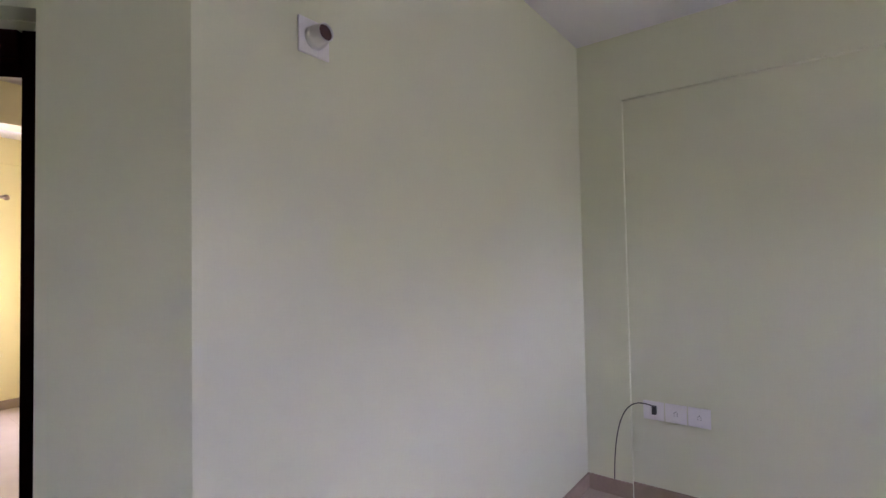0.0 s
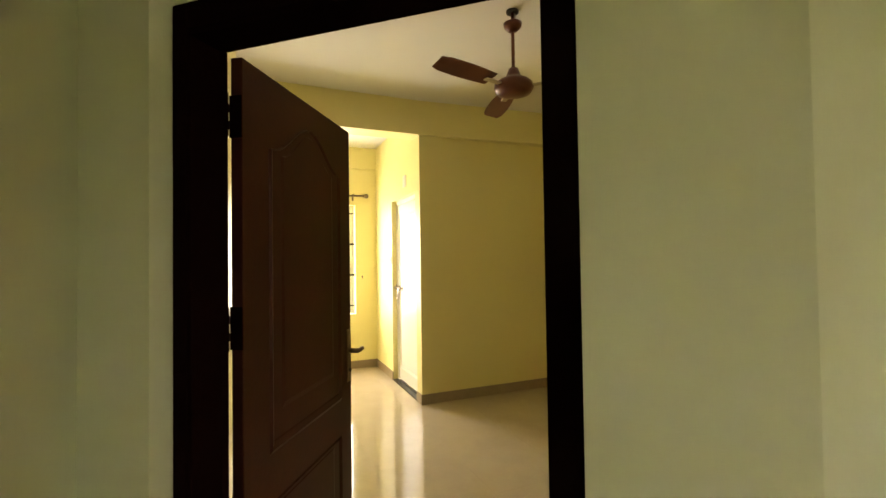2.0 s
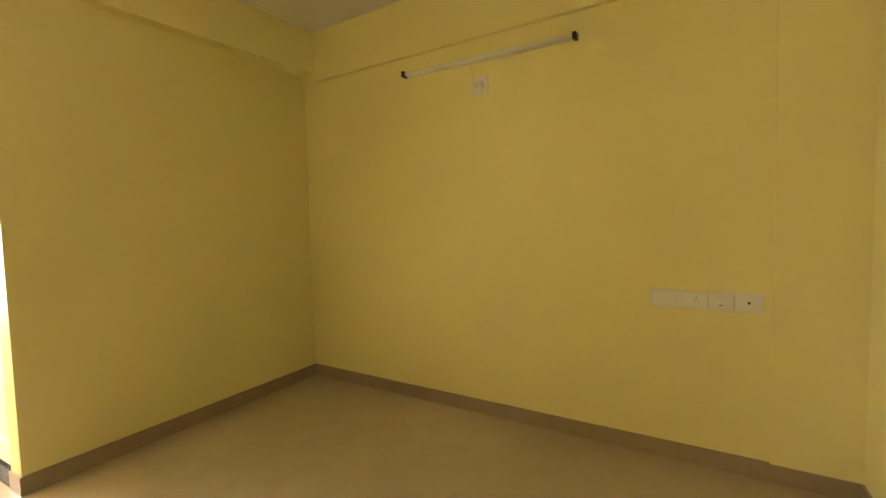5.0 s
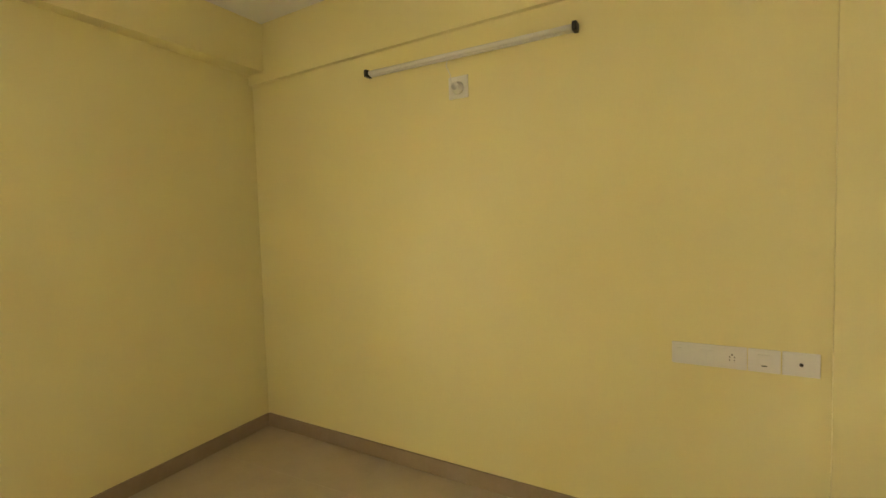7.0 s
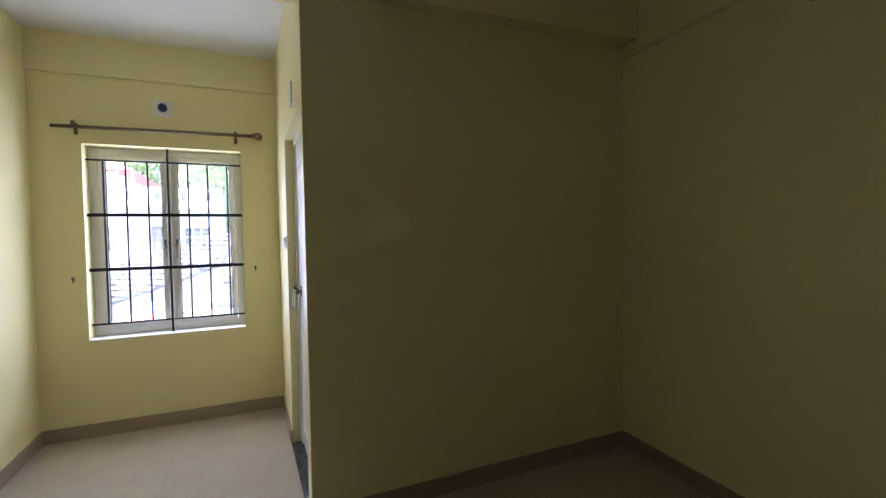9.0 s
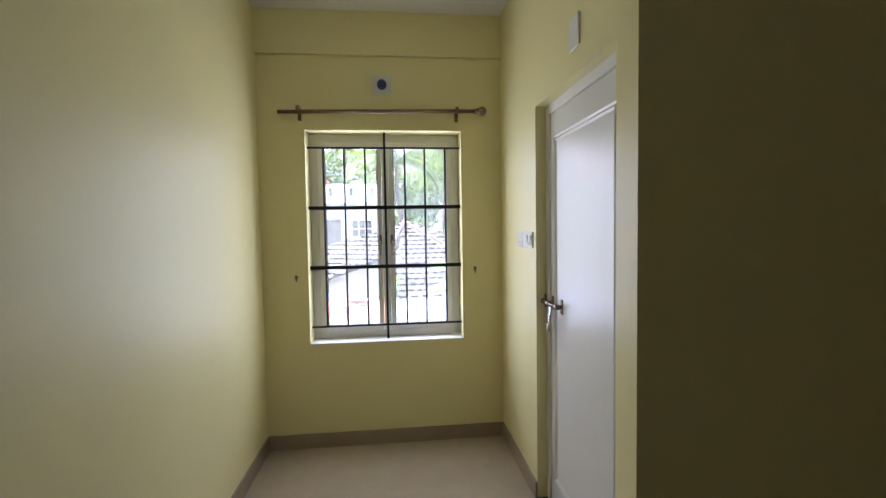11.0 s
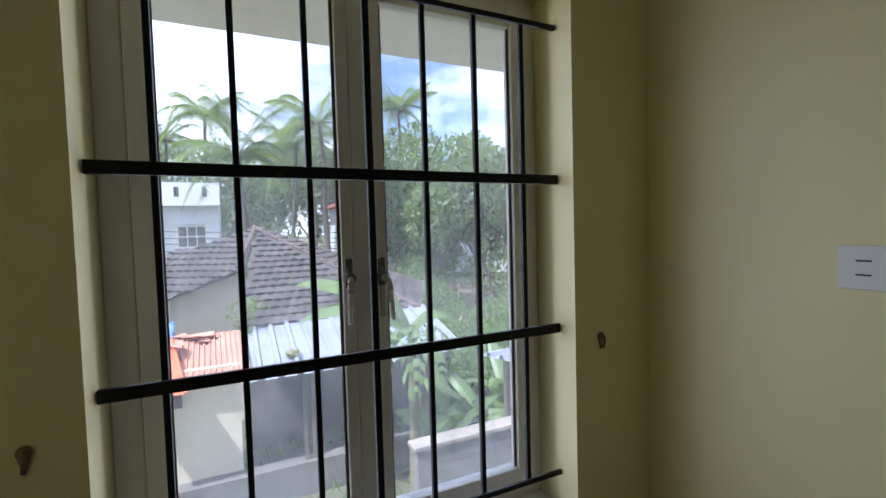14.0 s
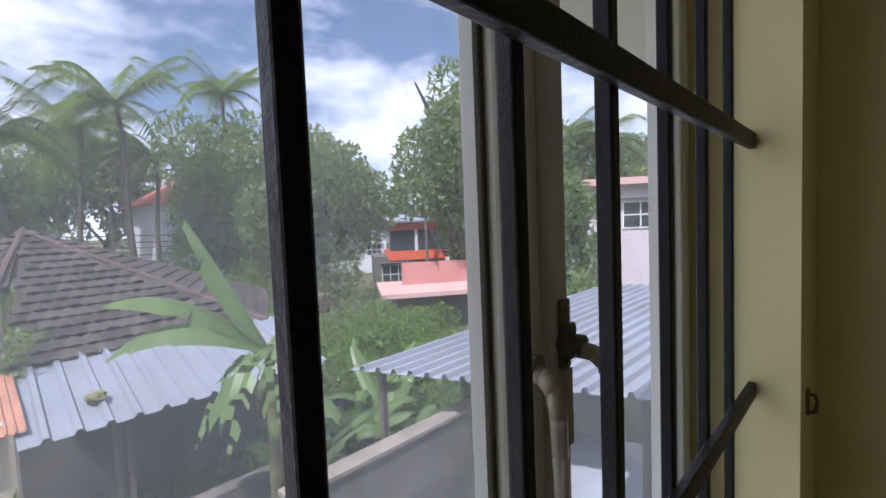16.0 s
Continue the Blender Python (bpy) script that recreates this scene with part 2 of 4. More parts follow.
skirt([(AX, 0), (RX, 0)][::-1], "baseboard_partition")
skirt([tuple((SLANT @ Vector((RX, y, 0))).xy) for y in (SY, -0.012)], "baseboard_east")
skirt([(AX, BD1), (AX, WY)], "baseboard_alcove")
skirt([(AX, -0.012), (AX, BD0)], "baseboard_corner")
skirt([(AX - 0.012, WY), (LX + 0.012, WY)], "baseboard_window")
skirt([(LX, WY), BL], "baseboard_west")
skirt([BS, (RX - 0.012, SY)], "baseboard_south")
skirt([HC, HE], "baseboard_hall")
skirt([(HC[0], RC), (HC[0], HC[1] - 0.012)], "baseboard_hall_pier")
skirt([(HC[0] + 0.035, HS), (HC[0] + 0.035, RC)], "baseboard_hall_recess")
skirt([HE, dg(U1, VH)], "baseboard_hall_door")
skirt([dg(U0, VH), HL], "baseboard_hall_corner")

# ---- bedroom door ----
fr = thing("door_frame", Matrix(), "dark brown varnished wooden door frame", "door frame", kind="")


def jamb(u0, u1, s):
    bm = B(u0, u1, -3.37, -3.235, 0, 2.115, m=DOOR, bevel=0.004)
    box(bm, u1 if s > 0 else u0 - 0.014, u1 + 0.014 if s > 0 else u0, -3.37, -3.275, 0, 2.03, m=DOOR, bevel=0.003)
    return bm


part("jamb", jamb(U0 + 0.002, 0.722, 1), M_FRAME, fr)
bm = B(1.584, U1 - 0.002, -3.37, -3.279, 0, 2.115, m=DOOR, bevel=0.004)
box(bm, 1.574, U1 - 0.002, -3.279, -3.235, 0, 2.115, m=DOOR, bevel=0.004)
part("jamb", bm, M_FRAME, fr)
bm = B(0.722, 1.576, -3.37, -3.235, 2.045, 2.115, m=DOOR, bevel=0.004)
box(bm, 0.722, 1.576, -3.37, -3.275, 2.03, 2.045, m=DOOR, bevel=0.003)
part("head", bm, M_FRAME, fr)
part("head_filler", B(U0, U1, -3.36, -3.21, 2.117, DZ, m=DOOR), M_HALL, fr)

LEAF = Matrix.Translation((-1.562, -2.881, 0)) @ Matrix.Rotation(radians(57), 4, "Z")
LW, LT = 0.785, 0.036
dr = thing("door", LEAF, "open dark brown panelled wooden bedroom door", "door")


def arch(x0, x1, z0, z1, rise, n=14):
    """Panel outline with a cathedral arch on top."""
    pts = [(x0, z0), (x1, z0), (x1, z1)]
    for k in range(1, n):
        a = k / n
        pts.append((x1 + (x0 - x1) * a, z1 + rise * 0.5 * (1 - math.cos(math.tau * a))))
    pts.append((x0, z1))
    return pts


def inset(pts, d):
    c = Vector((sum(p[0] for p in pts) / len(pts), sum(p[1] for p in pts) / len(pts)))
    lo = Vector((min(p[0] for p in pts), min(p[1] for p in pts)))
    hi = Vector((max(p[0] for p in pts), max(p[1] for p in pts)))
    k = Vector((1 - 2 * d / (hi.x - lo.x), 1 - 2 * d / (hi.y - lo.y)))
    return [(c.x + (p[0] - c.x) * k.x, c.y + (p[1] - c.y) * k.y) for p in pts]


def moulded(bm, loops, y):
    """Skin between nested outlines, each (points, depth)."""
    rings = [[bm.verts.new((x, y + d, z)) for x, z in pts] for pts, d in loops]
    for a, b in zip(rings, rings[1:]):
        for i in range(len(a)):
            j = (i + 1) % len(a)
            bm.faces.new((a[i], a[j], b[j], b[i]))
    bm.faces.new(rings[-1])
    return bm


def panel(x0, x1, z0, z1, rise, y, s):
    o = arch(x0, x1, z0, z1, rise)
    return moulded(bmesh.new(), [(o, 0), (inset(o, 0.008), 0.007 * s), (inset(o, 0.02), 0.002 * s), (inset(o, 0.03), -0.008 * s), (inset(o, 0.045), -0.009 * s), (inset(o, 0.085), 0.003 * s), (inset(o, 0.09), 0.003 * s)], y)


bm = B(0, LW, -LT / 2, LT / 2, 0.008, 2.05, bevel=0.003)
part("leaf", bm, M_DOOR, dr)
for s, y in ((-1, -LT / 2 - 0.0005), (1, LT / 2 + 0.0005)):
    part("raised_panel", panel(0.13, 0.67, 0.87, 1.82, 0.13, y, s), M_DOOR, dr)
    part("raised_panel", panel(0.13, 0.67, 0.18, 0.72, 0.0, y, s), M_DOOR, dr)
for z in (0.30, 1.28, 1.88):
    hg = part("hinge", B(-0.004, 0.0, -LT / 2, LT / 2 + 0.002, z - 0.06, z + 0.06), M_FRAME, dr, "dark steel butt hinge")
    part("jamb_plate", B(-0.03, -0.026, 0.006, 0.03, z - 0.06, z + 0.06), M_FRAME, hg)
    for k in range(5):
        zk = z - 0.06 + 0.024 * k
        kb = cyl(bmesh.new(), (-0.015, 0.024, zk), (-0.015, 0.024, zk + 0.0235), 0.0075, n=12)
        box(kb, *((-0.015, -0.004) if k % 2 else (-0.027, -0.015)), 0.019, 0.027, zk, zk + 0.0235)
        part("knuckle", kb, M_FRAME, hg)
for s in (-1, 1):
    y = s * LT / 2
    bm = B(0.735, 0.772, min(y, y + s * 0.006), max(y, y + s * 0.006), 0.93, 1.16, bevel=0.002)
    hd = part("handle_plate", bm, M_BRASS, dr, "worn dark brass lock plate")
    bm = bmesh.new()
    cyl(bm, (0.753, y, 1.065), (0.753, y + s * 0.05, 1.065), 0.011)
    tube(bm, [(0.753, y + s * 0.048, 1.065), (0.762, y + s * 0.053, 1.068), (0.775, y + s * 0.054, 1.07), (0.79, y + s * 0.053, 1.07)], 0.009, 10)
    part("lever", bm, M_BRASS, hd, smooth=True)
    bm = cyl(bmesh.new(), (0.753, y, 0.98), (0.753, y + s * 0.012, 0.98), 0.008)
    part("keyhole", bm, M_DARK, hd)

# ---- bathroom door ----
bd = thing("bathroom_door", Matrix(), "closed white panelled bathroom door, bolted and padlocked", "door")
X = AX + 0.066
bm = B(X - 0.01, X + 0.1, BD1 - 0.05, BD1, 0, BDZ, bevel=0.003)
part("jamb", bm, M_WHITE, bd)
part("jamb", B(X - 0.01, X + 0.1, BD0, BD0 + 0.05, 0, BDZ, bevel=0.003), M_WHITE, bd)
part("head", B(X - 0.01, X + 0.1, BD0 + 0.05, BD1 - 0.05, BDZ - 0.05, BDZ, bevel=0.003), M_WHITE, bd)
y0, y1 = BD0 + 0.053, BD1 - 0.053
leaf = part("leaf", B(X, X + 0.035, y0, y1, 0.03, BDZ - 0.053, bevel=0.002), M_WHITE, bd)
TURN = Matrix(((0, 1, 0, 0), (1, 0, 0, 0), (0, 0, 1, 0), (0, 0, 0, 1)))
for z0, z1 in ((0.16, BDZ - 0.17),):
    o = [(y0 + 0.05, z0), (y1 - 0.05, z0), (y1 - 0.05, z1), (y0 + 0.05, z1)]
    bm = moulded(bmesh.new(), [(o, 0), (inset(o, 0.006), -0.006), (inset(o, 0.016), 0.001), (inset(o, 0.026), -0.007), (inset(o, 0.04), 0.004), (inset(o, 0.05), 0.004)], X - 0.0003)
    bmesh.ops.transform(bm, verts=bm.verts, matrix=TURN)
    part("moulded_panel", bm, M_WHITE, leaf)
struct("threshold", B(AX - 0.008, AX + 0.19, BD0, BD1, -0.008, 0.012, bevel=0.003), M_GRANITE, "dark granite threshold of the bathroom", "threshold")
bo = thing("sliding_bolt", Matrix(), "antique brass sliding bolt across the bathroom door", "bolt")
bm = bmesh.new()
cyl(bm, (X - 0.028, 0.79, 1.122), (X - 0.028, 1.05, 1.122), 0.008, n=14)
part("rod", bm, M_BRASS, bo, smooth=True)
for y, dx in ((1.03, -0.012), (0.945, 0), (0.82, 0)):
    bm = B(X + dx - 0.006, X + dx, y - 0.012, y + 0.012, 1.085, 1.16, bevel=0.003)
    cyl(bm, (X - 0.028, y - 0.012, 1.122), (X - 0.028, y + 0.012, 1.122), 0.014, n=14)
    box(bm, X - 0.03, X + dx, y - 0.012, y + 0.012, 1.112, 1.132)
    for z in (1.094, 1.151):
        cyl(bm, (X + dx - 0.008, y, z), (X + dx - 0.004, y, z), 0.005, n=10)
    part("bracket", bm, M_BRASS, bo)
pl = thing("padlock", pose(X - 0.04, 0.895, 1.05, 14, 0, 0), "brushed steel padlock hanging from the bolt", "padlock")
part("hasp", B(-0.003, 0.003, -0.014, 0.016, -0.06, 0.065, bevel=0.003), M_STEEL, pl)
part("body", B(-0.018, -0.007, -0.04, -0.01, -0.055, -0.02, bevel=0.004), M_BRASS, pl)
bm = bmesh.new()
tube(bm, [(-0.013, -0.036, -0.02)] + [(-0.013, -0.026 + 0.011 * math.cos(a), 0.012 + 0.012 * math.sin(a)) for a in (math.pi, 2.3, 1.57, 0.8, 0.0)] + [(-0.013, -0.014, -0.02)], 0.003)
part("shackle", bm, M_STEEL, pl, smooth=True)

# ---- window ----
win = tagged(new("window_1"), "white casement window with two glazed sashes", "window", kind="structure")
FY0, FY1 = WY + 0.16, WY + 0.215
fw = 0.055
for nm, a in (("jamb", (WX0, WX0 + fw, FY0, FY1, WZ0, WZ1)), ("jamb", (WX1 - fw, WX1, FY0, FY1, WZ0, WZ1)), ("head", (WX0 + fw, WX1 - fw, FY0, FY1, WZ1 - fw, WZ1)),
              ("sill_rail", (WX0 + fw, WX1 - fw, FY0, FY1, WZ0, WZ0 + fw)), ("mullion", (-0.832, -0.782, FY0, FY1, WZ0 + fw, WZ1 - fw))):
    part(nm, B(*a, bevel=0.004), M_WHITE, win)
struct("window_sill", B(WX0 - 0.0, WX1 + 0.0, WY - 0.001, FY0, WZ0, WZ0 + 0.006), M_CEIL, "white painted window sill", "sill")


def glass_mat():
    m = bpy.data.materials.new("dusty_window_glass")
    m.use_nodes = True
    n, l = m.node_tree.nodes, m.node_tree.links
    n.remove(n["Principled BSDF"])
    t, g, d = n.new("ShaderNodeBsdfTransparent"), n.new("ShaderNodeBsdfGlossy"), n.new("ShaderNodeBsdfTranslucent")
    t.inputs[0].default_value = (0.93, 0.95, 0.95, 1)
    g.inputs["Roughness"].default_value = 0.02
    m1, m2 = n.new("ShaderNodeMixShader"), n.new("ShaderNodeMixShader")
    nz, mr, tc = n.new("ShaderNodeTexNoise"), n.new("ShaderNodeMapRange"), n.new("ShaderNodeTexCoord")
    nz.inputs["Scale"].default_value, nz.inputs["Detail"].default_value = 3.5, 6
    mr.inputs["From Min"].default_value, mr.inputs["From Max"].default_value = 0.3, 0.75
    mr.inputs["To Min"].default_value, mr.inputs["To Max"].default_value = 0.055, 0.19
    l.new(tc.outputs["Object"], nz.inputs["Vector"])
    l.new(nz.outputs["Fac"], mr.inputs["Value"])
    l.new(mr.outputs[0], m1.inputs[0]), l.new(t.outputs[0], m1.inputs[1]), l.new(d.outputs[0], m1.inputs[2])
    d.inputs[0].default_value = (0.85, 0.9, 0.95, 1)
    m2.inputs[0].default_value = 0.035
    l.new(m1.outputs[0], m2.inputs[1]), l.new(g.outputs[0], m2.inputs[2])
    l.new(m2.outputs[0], n["Material Output"].inputs["Surface"])
    return m


M_GLASS = glass_mat()
M_LEVER = mat("chipped_cream_enamel", (0.50, 0.45, 0.36), 0.35, var=0.2, scale=25)
M_BEAD = mat("dark_putty_line", (0.10, 0.085, 0.07), 0.7, var=0.3, scale=20)
for x0, x1, hx, sgn in ((WX0 + fw + 0.002, -0.834, -0.849, -1), (-0.780, WX1 - fw - 0.002, -0.766, 1)):
    sash = tagged(new("sash"), "white painted sash")
    sash.parent = win
    sy0, sy1, z0, z1, w = FY0 - 0.012, FY0 + 0.03, WZ0 + fw + 0.002, WZ1 - fw - 0.002, 0.046
    wl_, wr_, wt = (w, 0.03, 0.032) if sgn < 0 else (0.03, w - 0.012, 0.032)
    for a in ((x0, x0 + wl_, sy0, sy1, z0, z1), (x1 - wr_, x1, sy0, sy1, z0, z1), (x0 + wl_, x1 - wr_, sy0, sy1, z0, z0 + w), (x0 + wl_, x1 - wr_, sy0, sy1, z1 - wt, z1)):
        part("sash_rail", B(*a, bevel=0.004), M_WHITE, sash)
    g = part("pane", B(x0 + wl_ - 0.004, x1 - wr_ + 0.004, FY0 + 0.008, FY0 + 0.012, z0 + w - 0.004, z1 - wt + 0.004), M_GLASS, sash)
    g.visible_shadow = False
    for a in ((x0 + wl_, x0 + wl_ + 0.007, z0 + w, z1 - wt), (x1 - wr_ - 0.007, x1 - wr_, z0 + w, z1 - wt)):
        part("glazing_bead", B(a[0], a[1], FY0 + 0.0, FY0 + 0.0075, a[2], a[3], bevel=0.002), M_BEAD, sash)
    bm = B(hx - 0.009, hx + 0.009, sy0 - 0.006, sy0, 1.415, 1.485, bevel=0.002)
    box(bm, hx - 0.007, hx + 0.007, sy0 - 0.014, sy0 - 0.004, 1.425, 1.462, bevel=0.003)
    cyl(bm, (hx - 0.014, sy0 - 0.012, 1.437), (hx + 0.014, sy0 - 0.012, 1.437), 0.008, n=14)
    cyl(bm, (hx, sy0, 1.44), (hx, sy0 - 0.024, 1.44), 0.011, n=16)
    for z in (1.474, 1.42):
        cyl(bm, (hx, sy0 - 0.008, z), (hx, sy0 - 0.004, z), 0.004, n=10)
    hb = part("fastener", bm, M_FAST, sash, "dark worn metal casement fastener", smooth=False)
    arm = [(hx, sy0 - 0.018, 1.436), (hx + sgn * 0.003, sy0 - 0.032, 1.434), (hx + sgn * 0.006, sy0 - 0.042, 1.424), (hx + sgn * 0.008, sy0 - 0.046, 1.405), (hx + sgn * 0.01, sy0 - 0.048, 1.375), (hx + sgn * 0.012, sy0 - 0.05, 1.338)]
    bm = bmesh.new()
    for k, (p, q) in enumerate(zip(arm, arm[1:])):
        cyl(bm, p, q, 0.0088 - 0.0006 * k, 0.0082 - 0.0006 * k, n=14)
        bmesh.ops.create_uvsphere(bm, u_segments=14, v_segments=8, radius=0.0082 - 0.0006 * k, matrix=Matrix.Translation(q))
    part("lever", bm, M_LEVER, hb, "cream painted lever", smooth=True)
    part("tongue", B(hx - 0.006, hx + 0.006, sy0 - 0.009, sy0 - 0.003, 1.335, 1.415, bevel=0.002), M_LEVER, hb)

gr = thing("window_grille", Matrix(), "black painted iron window bars", "window bars")
GY = 1.882
VX = (-1.234, -1.090, -0.945, -0.807, -0.666, -0.523, -0.377)
TZ, BZ = 2.10, 0.84
for z, h in ((1.681, 0.026), (1.261, 0.026)):
    part("flat_bar", B(WX0 + 0.002, WX1 - 0.002, GY - 0.008, GY + 0.004, z - h / 2, z + h / 2, bevel=0.002), M_IRON, gr)
for z in (TZ, BZ):
    part("cross_bar", B(WX0 + 0.002, WX1 - 0.002, GY - 0.006, GY + 0.004, z - 0.007, z + 0.007, bevel=0.002), M_IRON, gr)
for k, x in enumerate(VX):
    z0, z1, r = (WZ0 + 0.004, WZ1, 0.008) if k == 3 else (BZ, TZ, 0.0065)
    part("upright_bar", B(x - r, x + r, GY - 0.004 + 0.0085, GY + 0.0085 + r * 1.4, z0, z1, bevel=0.002), M_IRON, gr)

# ---- curtain rod, wall plates, hooks ----
rod = thing("curtain_rod", Matrix(), "antique brass curtain rod with a ball end", "curtain rod")
RY, RZZ = WY - 0.06, 2.345
bm = cyl(bmesh.new(), (-1.50, RY, RZZ - 0.03), (-0.155, RY, RZZ - 0.012), 0.013, n=20)
part("pole", bm, M_BRASS, rod, smooth=True)
bm = bmesh.new()
bmesh.ops.create_uvsphere(bm, u_segments=24, v_segments=14, radius=0.032, matrix=Matrix.Translation((-0.128, RY, RZZ - 0.012)))
cyl(bm, (-0.18, RY, RZZ - 0.012), (-0.15, RY, RZZ - 0.012), 0.018, n=18)
part("finial", bm, M_BRASS, rod, smooth=True)
for x in (-1.37, -0.30):
    bm = B(x - 0.012, x + 0.012, WY - 0.006, WY, RZZ - 0.075, RZZ + 0.01, bevel=0.002)
    box(bm, x - 0.008, x + 0.008, WY - 0.07, WY, RZZ - 0.026, RZZ - 0.012)
    cyl(bm, (x - 0.01, RY, RZZ - 0.005), (x + 0.01, RY, RZZ - 0.005), 0.02, n=18)
    part("bracket", bm, M_BRASS, rod)
for x, z in ((-1.425, 1.195), (-0.178, 1.226)):
    hk = thing("curtain_hook", pose(x, WY, z), "small brass tieback hook on the wall", "hook", "curtain hooks")
    drop = [(0.011 * math.sin(a) * (1 if abs(a) < 1.6 else 0.75), 0.012 + 0.012 * math.cos(a) if abs(a) < 1.6 else 0.012 - 0.036 * (abs(a) - 1.57) / 1.57) for a in [-math.pi + k * math.tau / 16 for k in range(16)]]
    bm = prism(bmesh.new(), drop, 0, 0.005)
    bmesh.ops.transform(bm, verts=bm.verts, matrix=Matrix.Rotation(radians(90), 4, "X"))
    part("plate", bm, M_BRASS, hk)
    part("hook", tube(bmesh.new(), [(0, -0.003, 0.012), (0.003, -0.012, 0.014), (0.002, -0.015, 0.0), (0, -0.013, -0.016), (0, -0.006, -0.018)], 0.003), M_BRASS, hk, smooth=True)


def plate_at(name, m, w, h, label, cat):
    """A plate in its own plane: x along the wall, y into it, z up."""
    o = thing(name, m, label, cat)
    part("frame", B(-w / 2, w / 2, -0.009, 0, -h / 2, h / 2, bevel=0.003), M_PLAST, o)
    return o


EAST = Matrix.Rotation(radians(-90), 4, "Z")
SIDE = EAST


def east(y, z, x=RX):
    return SLANT @ Matrix.Translation((x, y, z)) @ EAST


def pins(o, x, z=0.0):
    for dx, dz, r in ((0, 0.014, 0.0035), (-0.009, 0.004, 0.003), (0.009, 0.004, 0.003), (-0.009, -0.01, 0.0026), (0.009, -0.01, 0.0026)):
        part("pin_hole", cyl(bmesh.new(), (x + dx, -0.0125, z + dz), (x + dx, -0.008, z + dz), r, n=10), M_DARK, o)


def rocker(o, x, w=0.024, h=0.05, tilt=4):
    part("rocker", B(-w / 2, w / 2, -0.006, 0.002, -h / 2, h / 2, m=pose(x, -0.009, 0, tilt, 0, 0), bevel=0.002), M_PLAST, o)


o = plate_at("switch_board", east(-3.02, 0.935), 0.29, 0.1, "white plastic switch board with a socket", "switch board")
part("module", B(-0.135, 0.135, -0.012, -0.009, -0.038, 0.038, bevel=0.002), M_PLAST, o)
rocker(o, -0.115), rocker(o, -0.02), rocker(o, 0.01)
part("regulator_mark", cyl(bmesh.new(), (-0.065, -0.015, 0), (-0.065, -0.011, 0), 0.012, n=18), M_PLAST, o)
pins(o, 0.09)
o = plate_at("switch_plate", east(-3.225, 0.935), 0.115, 0.1, "white plastic single switch plate", "switch")
rocker(o, 0, 0.05, 0.055)
part("neon", B(-0.01, 0.01, -0.017, -0.013, -0.022, -0.018), M_DARK, o)
o = plate_at("aerial_plate", east(-3.35, 0.935), 0.125, 0.1, "white plastic aerial outlet plate", "outlet")
part("port", cyl(bmesh.new(), (0, -0.014, 0), (0, -0.008, 0), 0.007, n=14), M_DARK, o)

tl = thing("tube_light", SLANT @ pose(0, -1.8, 2.535, 0.9) @ pose(0, 1.772, -2.563), "unlit white tube light with dark end caps", "tube light")
part("batten", B(RX - 0.024, RX, -2.43, -1.13, 2.525, 2.56, bevel=0.004), M_PLAST, tl)
part("tube", cyl(bmesh.new(), (RX - 0.04, -2.41, 2.54), (RX - 0.04, -1.15, 2.54), 0.014, n=16), M_PLAST, tl, smooth=True)
for y in (-2.43, -1.13):
    part("end_cap", B(RX - 0.058, RX, y - 0.012, y + 0.012, 2.52, 2.562, bevel=0.004), M_DARK, tl, "dark end cap")
part("flex", tube(bmesh.new(), [(RX - 0.012, -1.70, 2.527), (RX - 0.02, -1.695, 2.49), (RX - 0.018, -1.72, 2.44), (RX - 0.02, -1.725, 2.38)], 0.003), M_PLAST, tl)
o = plate_at("lamp_plate", east(-1.79, 2.335), 0.125, 0.125, "white square plate with an empty angled lamp holder", "lamp holder")
part("holder", lathe(bmesh.new(), [(0.036, 0), (0.034, 0.012), (0.024, 0.02), (0.024, 0.045), (0.02, 0.045), (0.02, 0.02)], Matrix.Translation((0, -0.008, -0.004)) @ Matrix.Rotation(radians(90), 4, "X")), M_PLAST, o, smooth=True)

o = plate_at("bathroom_switch", Matrix.Translation((AX, 1.165, 1.455)) @ SIDE, 0.19, 0.092, "white plastic double switch beside the bathroom door", "switch")
rocker(o, -0.01, 0.05, 0.055, 5), rocker(o, 0.045, 0.03, 0.055, -5), rocker(o, 0.072, 0.02, 0.055, 5)
o = plate_at("bell_plate", Matrix.Translation((AX, 1.31, 1.452)) @ SIDE, 0.088, 0.088, "white plastic indicator plate", "switch")
for z in (0.014, -0.014):
    part("slot", B(-0.012, 0.012, -0.011, -0.008, z - 0.0015, z + 0.0015), M_DARK, o)
plate_at("cover_plate", Matrix.Translation((AX, 0.49, 2.335)) @ SIDE, 0.1, 0.13, "white blank cover plate above the bathroom door", "cover plate")
M_BLUE = mat("blue_plastic", (0.02, 0.04, 0.13), 0.4)
o = plate_at("lamp_point", Matrix.Translation((-0.813, WY, 2.515)), 0.125, 0.125, "white square plate with a blue lamp holder", "lamp holder")
part("holder", lathe(bmesh.new(), [(0.032, 0), (0.032, 0.02), (0.024, 0.03), (0.024, 0.055), (0.001, 0.055)], Matrix.Translation((0, -0.008, 0)) @ Matrix.Rotation(radians(90), 4, "X")), M_BLUE, o, smooth=True)

